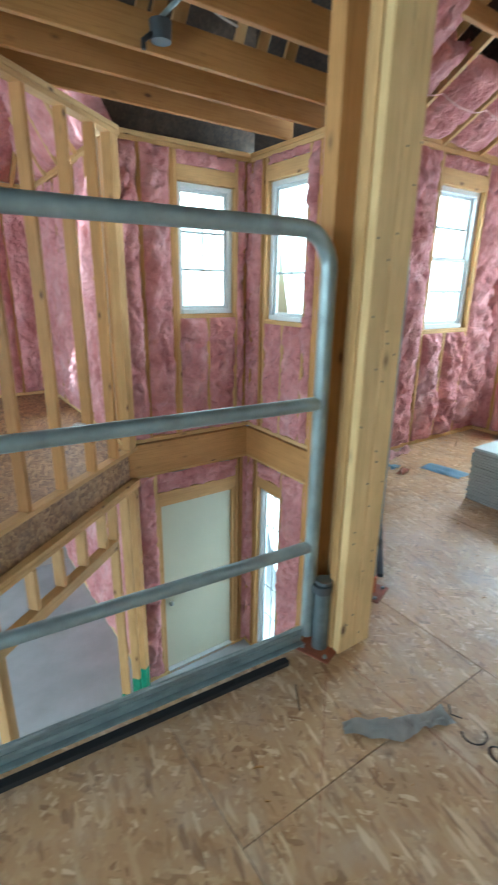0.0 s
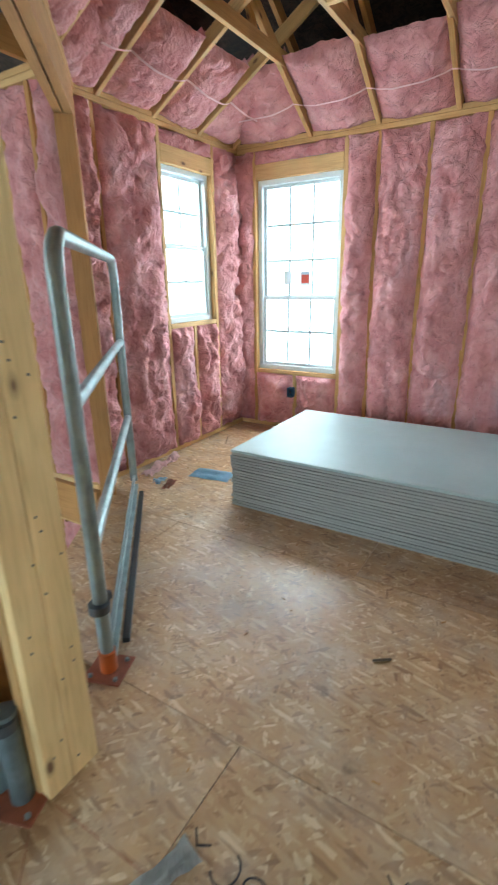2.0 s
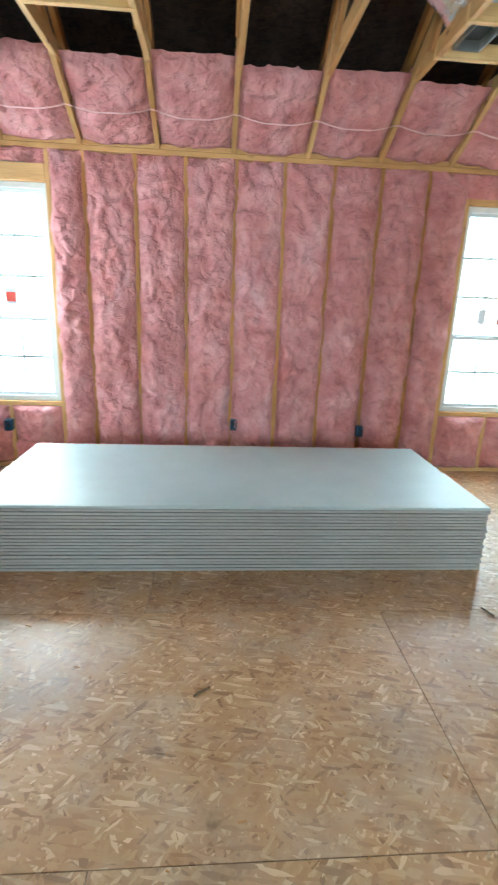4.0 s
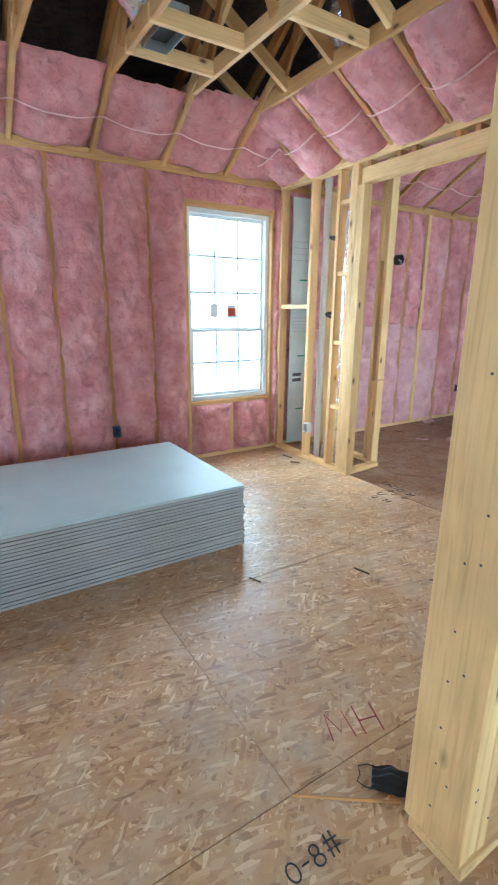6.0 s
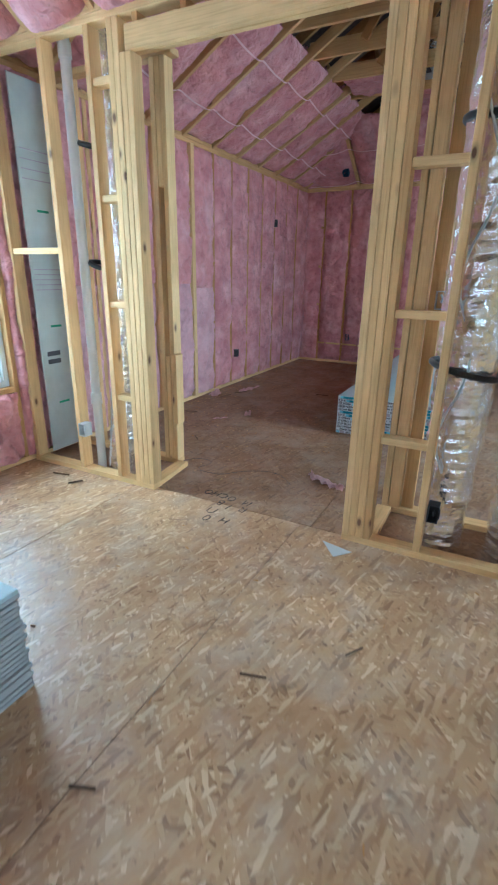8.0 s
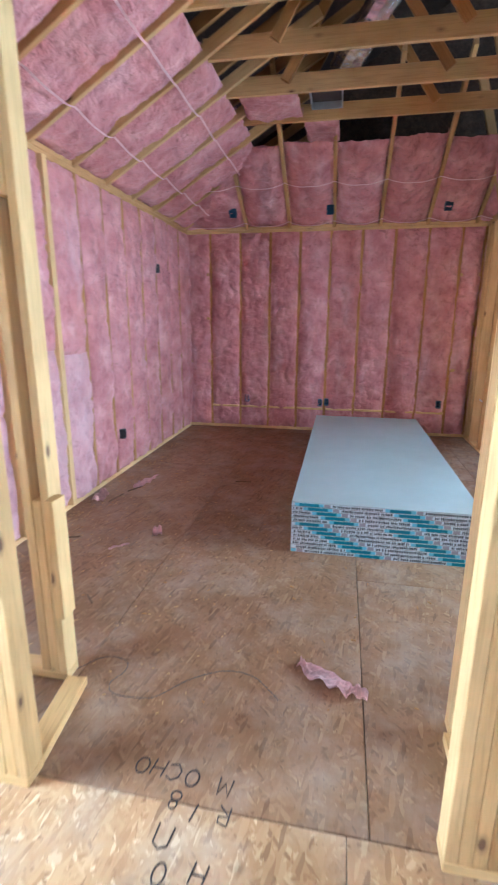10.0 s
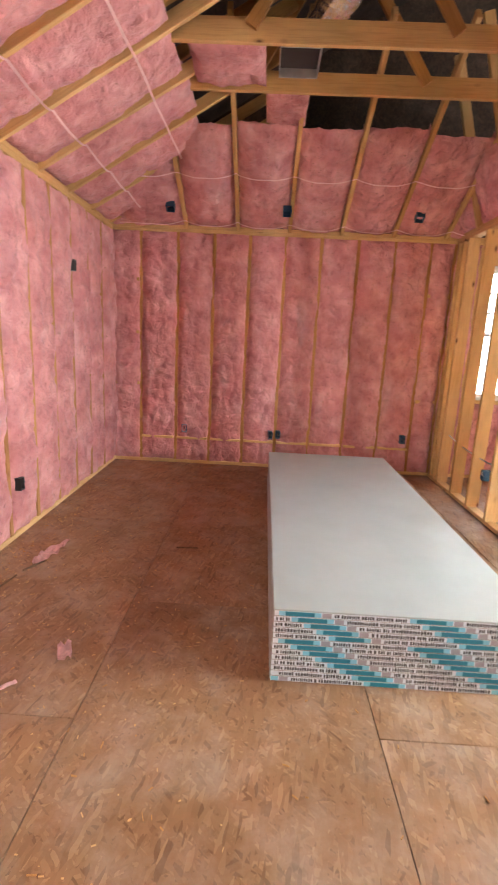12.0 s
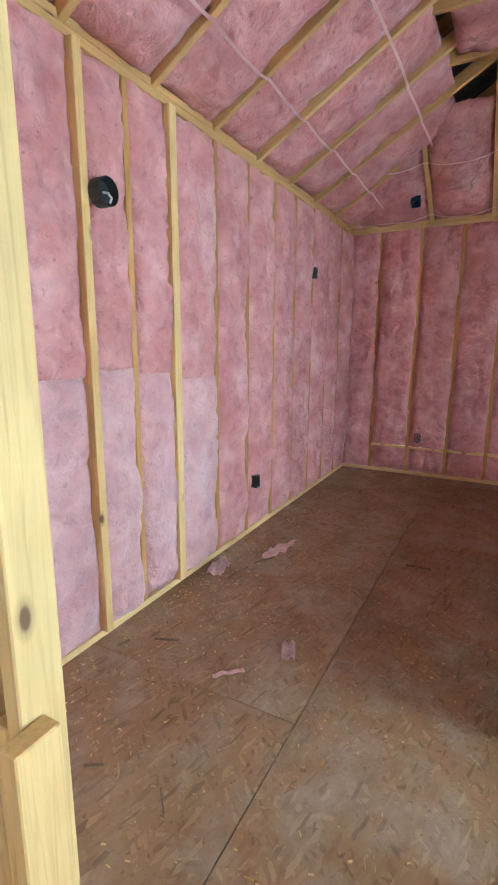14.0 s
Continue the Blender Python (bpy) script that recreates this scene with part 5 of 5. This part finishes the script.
crumple("paper_scrap", [(0.77, 0.97, 0.025), (0.92, 0.86, 0.05), (1.03, 0.83, 0.03), (1.14, 0.79, 0.045)], 0.028, PAPER, "torn grey paper strip crumpled on the wood floor", "paper", 3)
crumple("printed_film", [(3.30, 2.33, 0.18), (3.50, 2.36, 0.19)], 0.012, BLUEPAPER, "flat blue printed plastic film lying on the floor", "film", 9)
crumple("insulation_scrap", [(2.84, -3.45, 0.02), (2.76, -3.40, 0.05), (2.62, -3.32, 0.045), (2.54, -3.29, 0.02)], 0.06, SCRAP, "torn pale pink fibreglass scrap on the floor", "insulation scrap", 12)
crumple("insulation_scrap", [(4.57, -5.52, 0.025), (4.53, -5.68, 0.055), (4.49, -5.90, 0.02)], 0.04, SCRAP, "torn pale pink fibreglass scrap on the floor", "insulation scrap", 15)
crumple("insulation_scrap", [(4.74, -5.14, 0.05), (4.77, -5.24, 0.06), (4.76, -5.33, 0.04)], 0.09, SCRAP, "torn pale pink fibreglass scrap against the wall plate", "insulation scrap", 18)
crumple("insulation_scrap", [(4.23, -4.33, 0.010), (4.13, -4.44, 0.014)], 0.02, SCRAP, "torn pale pink fibreglass scrap on the floor", "insulation scrap", 21)
crumple("insulation_scrap", [(3.98, -4.60, 0.03), (4.02, -4.70, 0.035)], 0.045, SCRAP, "torn pale pink fibreglass scrap on the floor", "insulation scrap", 25)
crumple("insulation_scrap", [(3.1, 2.80, 0.05), (3.35, 2.86, 0.05), (3.6, 2.87, 0.04)], 0.06, SCRAP, "torn pale pink fibreglass scraps along the wall plate", "insulation scrap", 28)
crumple("plastic_scrap", [(3.02, 2.62, 0.03), (3.15, 2.66, 0.04)], 0.05, BLUEPAPER, "small crumpled blue plastic scrap", "film", 31)
# crumpled reddish strip added in place of red writing on the floor
crumple("red_scrap", [(2.98, 2.50, 0.03), (3.16, 2.56, 0.04)], 0.03, RUST, "crumpled reddish strip standing in for red writing on the floor", "paper", 33)

paper = prism("paper_sheet", [(2.445, -2.60), (2.34, -2.47), (2.265, -2.56)], 0.001, 0.004, VINYL)
tagged(paper, "small white paper corner lying beside the jamb", "paper")
stick = lumber("wood_strip", (1.47, -0.36, 0.008), (1.27, -0.64, 0.008), 0.009, 0.008, WOOD_WARM, None, (0, 0, 1))
tagged(stick, "thin pale wood strip lying on the floor", "wood offcut")
rn = random.Random(8)
for x, y, l, a in ((4.05, -3.745, 0.10, -0.8), (4.35, -3.74, 0.07, 0.6), (4.58, -4.45, 0.12, 0.4), (4.75, -4.33, 0.06, 1.2), (4.62, -5.25, 0.22, 1.4), (4.55, -5.5, 0.18, 1.1), (2.35, -1.55, 0.10, 0.3), (2.05, -1.85, 0.09, 1.0), (2.60, -0.95, 0.08, 0.4), (3.6, -5.9, 0.16, 0.1), (2.8, -5.0, 0.07, 1.7), (2.1, 0.55, 0.08, 2.2), (4.2, 2.75, 0.2, 0.5), (4.45, -2.55, 0.14, 0.2), (4.25, -2.5, 0.1, 1.0), (0.72, 1.17, 0.12, 1.0)):
    d = Vector((math.cos(a), math.sin(a), 0)) * l / 2
    s = lumber("wood_splinter", (x - d.x, y - d.y, 0.006), (x + d.x, y + d.y, 0.007), 0.011, 0.006, DARKWOOD, None, (0, 0, 1))
    tagged(s, "dark wood splinter lying on the floor", "wood offcut", group="wood splinters")


def face_mask():
    """A dropped cloth mask: three pleats, crumpled, with two ear loops."""
    b = tagged(new("face_mask"), "crumpled black pleated face mask lying on the floor", "mask")
    b.matrix_world = pose(1.318, -0.680, 0.0, 0, 0, 42)
    bm = bmesh.new()
    rows_ = []
    for i in range(25):
        u = i / 24 * 2 - 1
        row = []
        for j in range(17):
            v = j / 16 * 2 - 1
            pleat = 0.007 * math.sin(v * 9.4) * (1 - 0.4 * abs(u))
            z = 0.010 + 0.026 * (1 - u * u) * (1 - v * v) + pleat * 0.7 + 0.016 * abs(noise.noise((u * 1.6, v * 1.4, 3)))
            row.append(bm.verts.new((u * 0.082, v * 0.048 * (1 - 0.12 * u * u) + 0.006 * noise.noise((u * 2, 1, 7)), max(0.003, z))))
        rows_.append(row)
    for p, q in zip(rows_, rows_[1:]):
        for j in range(16):
            bm.faces.new((p[j], q[j], q[j + 1], p[j + 1]))
    bmesh.ops.solidify(bm, geom=bm.faces[:], thickness=0.0015)
    part("cloth", bm, RUBBER, b, "black pleated cloth", smooth=True)
    for sx in (-1, 1):
        pts = [(sx * 0.08, 0.042, 0.01), (sx * 0.105, 0.05, 0.02), (sx * 0.128, 0.03, 0.012), (sx * 0.120, 0.0, 0.006), (sx * 0.128, -0.028, 0.010), (sx * 0.10, -0.045, 0.008), (sx * 0.08, -0.042, 0.01)]
        tube("ear_loop", pts, 0.002, RUBBER, b)


face_mask()
plate = tagged(new("steel_plate"), "red primed steel plate with drilled holes on the floor", "steel plate")
plate.location = (1.375, -1.10, 0)
bm = bmesh.new()
bmesh.ops.create_cube(bm, size=1, matrix=Matrix.LocRotScale((0, 0, 0.004), None, (0.17, 0.17, 0.007)))
bmesh.ops.bevel(bm, geom=bm.edges[:], offset=0.002, segments=1, affect="EDGES")
part("plate_body", bm, RUST, plate)
# holes are flat black discs on a solid plate, their shade as colour
for x in (-0.055, 0.0, 0.055):
    for y in (-0.055, 0.055):
        bm = bmesh.new()
        bmesh.ops.create_cone(bm, cap_ends=True, segments=12, radius1=0.009, radius2=0.009, depth=0.002)
        bmesh.ops.translate(bm, vec=(x, y, 0.008), verts=bm.verts)
        part("drilled_hole", bm, INK, plate)


def strokes(lines, label, material=None):
    g = tagged(new("floor_scrawl"), label, "writing")
    for pts in lines:
        tube("stroke", [(x, y, 0.0006) for x, y in pts], 0.0028, material or MARKER, g)
    return g


def ring(x, y, a, b, rot=0.0, part_=1.0):
    n = 16
    return [(x + a * math.cos(2 * math.pi * k / n * part_ + rot), y + b * math.sin(2 * math.pi * k / n * part_ + rot)) for k in range(n + 1)]


def scrawl(points):
    return [(1.555 - 0.30 * u + 0.954 * v, -0.615 - 0.954 * u - 0.30 * v) for u, v in points]


strokes([scrawl(q) for q in ([(0, 0), (0.012, 0.12), (0.045, 0.03), (0.085, 0.12), (0.09, 0)], [(0.13, 0), (0.135, 0.13)], [(0.205, 0), (0.21, 0.13)], [(0.13, 0.06), (0.21, 0.065)])], "red crayon letters scrawled on the wood floor", REDMARK)
def floor_line(points):
    return [(1.265 + v, -0.215 - u) for u, v in points]


def oval(u, v, a, b):
    return [(u + a * math.cos(k * math.pi / 6), v + b * math.sin(k * math.pi / 6)) for k in range(13)]


strokes([floor_line(q) for q in (oval(0.02, 0.03, 0.018, 0.026), [(0.05, 0.03), (0.075, 0.03)], oval(0.105, 0.045, 0.014, 0.015), oval(0.105, 0.016, 0.017, 0.015), [(0.145, 0.0), (0.155, 0.065)], [(0.165, 0.0), (0.175, 0.065)], [(0.138, 0.022), (0.185, 0.020)], [(0.14, 0.045), (0.187, 0.043)])], "black marker characters scrawled on the wood floor")
strokes([[(1.19, 0.82), (1.155, 0.79), (1.175, 0.755)], ring(1.15, 0.69, 0.045, 0.04, 2.2, 0.6), ring(1.145, 0.595, 0.03, 0.035), [(1.18, 0.52), (1.13, 0.505)]], "black marker strokes scrawled on the wood floor")
strokes([[(1.08, 0.41), (1.04, 0.385), (1.055, 0.36)], ring(1.03, 0.32, 0.05, 0.05, 2.2, 0.6), [(1.10, 0.21), (1.04, 0.18)]], "black marker strokes scrawled on the wood floor")
strokes([[(1.36, 0.31), (1.33, 0.28), (1.37, 0.26), (1.34, 0.235), (1.38, 0.21)], ring(1.29, 0.165, 0.028, 0.035), [(1.25, 0.10), (1.30, 0.06), (1.25, 0.02)]], "black marker strokes scrawled on the wood floor")
GLYPH = {"M": [[(0, 0), (0.1, 1), (0.5, 0.25), (0.9, 1), (1, 0)]], "O": [oval(0.5, 0.5, 0.5, 0.5)], "H": [[(0, 0), (0.1, 1)], [(0.9, 0), (1, 1)], [(0.05, 0.5), (0.95, 0.55)]],
         "C": [[(1, 0.85), (0.55, 1), (0.1, 0.75), (0, 0.35), (0.4, 0), (1, 0.1)]], "1": [[(0.4, 0), (0.6, 1)]], "R": [[(0.1, 0), (0.1, 1), (0.8, 0.9), (0.85, 0.6), (0.1, 0.5), (0.9, 0)]],
         "8": [oval(0.5, 0.75, 0.3, 0.25), oval(0.5, 0.25, 0.4, 0.27)], "0": [oval(0.5, 0.5, 0.42, 0.5)], "#": [[(0.25, 0), (0.35, 1)], [(0.65, 0), (0.75, 1)], [(0, 0.33), (1, 0.3)], [(0, 0.7), (1, 0.67)]],
         "n": [[(0, 0), (0.05, 0.8), (0.5, 1), (0.95, 0.8), (1, 0)]], "p": [[(0.1, -0.4), (0.1, 0.9)], oval(0.5, 0.5, 0.4, 0.42)], "o": [oval(0.5, 0.45, 0.45, 0.45)], "r": [[(0.1, 0), (0.15, 0.9)], [(0.15, 0.6), (0.5, 0.95), (0.85, 0.85)]]}


def lettered(text, label, spots, size, right, material=None):
    """Handwritten letters on the floor, one at each spot; right is the reading direction."""
    r = Vector(right).normalized()
    u = Vector((-r.y, r.x))
    lines = []
    for ch, (x, y) in zip(text, spots):
        for q in GLYPH[ch]:
            lines.append([tuple(Vector((x, y)) + r * (a - 0.5) * size * 0.75 + u * (b - 0.5) * size) for a, b in q])
    return strokes(lines, label, material)


lettered("MOCHO", "black marker word handwritten on the strand board floor", [(3.036, -2.802), (3.154, -2.813), (3.222, -2.823), (3.282, -2.83), (3.343, -2.829)], 0.062, (1, -0.1))
lettered("R18", "black marker characters handwritten on the strand board floor", [(3.017, -2.707), (3.114, -2.699), (3.189, -2.728)], 0.06, (1, -0.1))
lettered("n", "black marker stroke handwritten on the strand board floor", [(3.186, -2.609)], 0.07, (1, -0.1))
lettered("H0", "black marker characters handwritten on the strand board floor", [(3.048, -2.53), (3.161, -2.51)], 0.06, (1, -0.1))
lettered("opr", "black marker letters handwritten on the wood floor", [(1.300, -0.117), (1.303, -0.080), (1.306, -0.035)], 0.045, (0, 1))

# a loose cord curling over the strand board
def eased(pts):
    out = []
    for k in range(len(pts) - 1):
        a, b, c, d = (Vector(pts[min(max(k + q, 0), len(pts) - 1)]) for q in (-1, 0, 1, 2))
        for j in range(5):
            t = j / 5
            out.append(tuple(0.5 * (2 * b + (c - a) * t + (2 * a - 5 * b + 4 * c - d) * t * t + (3 * b - a - 3 * c + d) * t ** 3)))
    return out + [pts[-1]]


cord = tube("cord", eased([(3.86, -3.20, 0.005), (3.82, -3.23, 0.005), (3.764, -3.304, 0.005), (3.69, -3.33, 0.005), (3.619, -3.304, 0.005), (3.61, -3.24, 0.005), (3.64, -3.18, 0.005), (3.62, -3.13, 0.005), (3.57, -3.112, 0.005), (3.49, -3.115, 0.005), (3.415, -3.136, 0.005), (3.317, -3.247, 0.005), (3.209, -3.322, 0.005), (3.12, -3.345, 0.005), (3.03, -3.327, 0.005), (2.96, -3.27, 0.005), (2.907, -3.215, 0.005)]), 0.0015, CLAMP)
tagged(cord, "thin dark cord curling loosely over the strand board floor", "cord")

# pencil and chalk lines
for a, b in (((1.02, 1.23), (1.04, 0.2)), ((0.93, 1.23), (0.42, 0.72))):
    ln = lumber("chalk_line", (*a, 0.0004), (*b, 0.0004), 0.0022, 0.0012, RUST, None, (1, 0, 0) if a[0] > 1 else (0.7, -0.7, 0))
    tagged(ln, "thin reddish layout line on the wood floor", "layout line")

# fine litter: crumbs and splinters nobody could count
bm = bmesh.new()
rn = random.Random(21)
for k in range(420):
    room2 = rn.random() < 0.55
    if room2:
        x, y = rn.uniform(1.3, 4.75), rn.uniform(-8.0, -3.0)
        if 1.7 < x < 3.08 and y < -4.5:
            continue
        if rn.random() < 0.35:
            x = 4.8 - abs(rn.gauss(0, 0.15))
    else:
        x, y = rn.uniform(0.3, 4.7), rn.uniform(-2.5, 2.8)
        if 2.98 < x < 4.3 and -1.2 < y < 1.95 or y > 1.1 + max(0, x - 1.4) * 0.8:
            continue
    l, w, a = rn.uniform(0.004, 0.03), rn.uniform(0.002, 0.005), rn.uniform(0, 6.28)
    bmesh.ops.create_cube(bm, size=1, matrix=Matrix.LocRotScale((x, y, 0.003), Euler((rn.uniform(-0.2, 0.2), 0, a)), (l, w, 0.004)))
crumbs = part("floor_litter", bm, WOOD_WARM)
tagged(crumbs, "scattered splinters and crumbs on the floor", "litter", kind="stuff")

bm = bmesh.new()
for k in range(420):
    x, y = 4.84 - abs(rn.gauss(0, 0.32)), rn.uniform(-6.6, -3.3)
    if k % 3 == 0:
        x, y = rn.uniform(3.1, 4.7), rn.uniform(-5.4, -3.0)
    if k % 7 == 0:
        x, y = rn.uniform(2.85, 4.6), 2.9 - abs(rn.gauss(0, 0.12))
    l, w, a = rn.uniform(0.004, 0.018), rn.uniform(0.002, 0.004), rn.uniform(0, 6.28)
    bmesh.ops.create_cube(bm, size=1, matrix=Matrix.LocRotScale((min(x, 4.82), y, 0.0035), Euler((rn.uniform(-0.3, 0.3), 0, a)), (l, w, 0.004)))
tagged(part("pale_chips", bm, WOOD), "pale wood chips scattered along the wall plates", "litter", kind="stuff")

bm = bmesh.new()
for k in range(320):
    x, y = 4.82 - abs(rn.gauss(0, 0.10)), rn.uniform(-7.6, -3.4)
    if k % 4 == 0:
        x, y = rn.uniform(3.3, 4.7), rn.uniform(-5.6, -3.2)
    r = rn.uniform(0.0018, 0.0055)
    bmesh.ops.create_icosphere(bm, subdivisions=1, radius=r, matrix=Matrix.LocRotScale((x, y, r * 0.45), Euler((0, 0, rn.uniform(0, 6.28))), (rn.uniform(0.8, 2.2), 1.0, 0.5)))
tagged(part("sawdust_crumbs", bm, WOOD), "pale sawdust crumbs and chips scattered along the wall foot", "litter", kind="stuff")
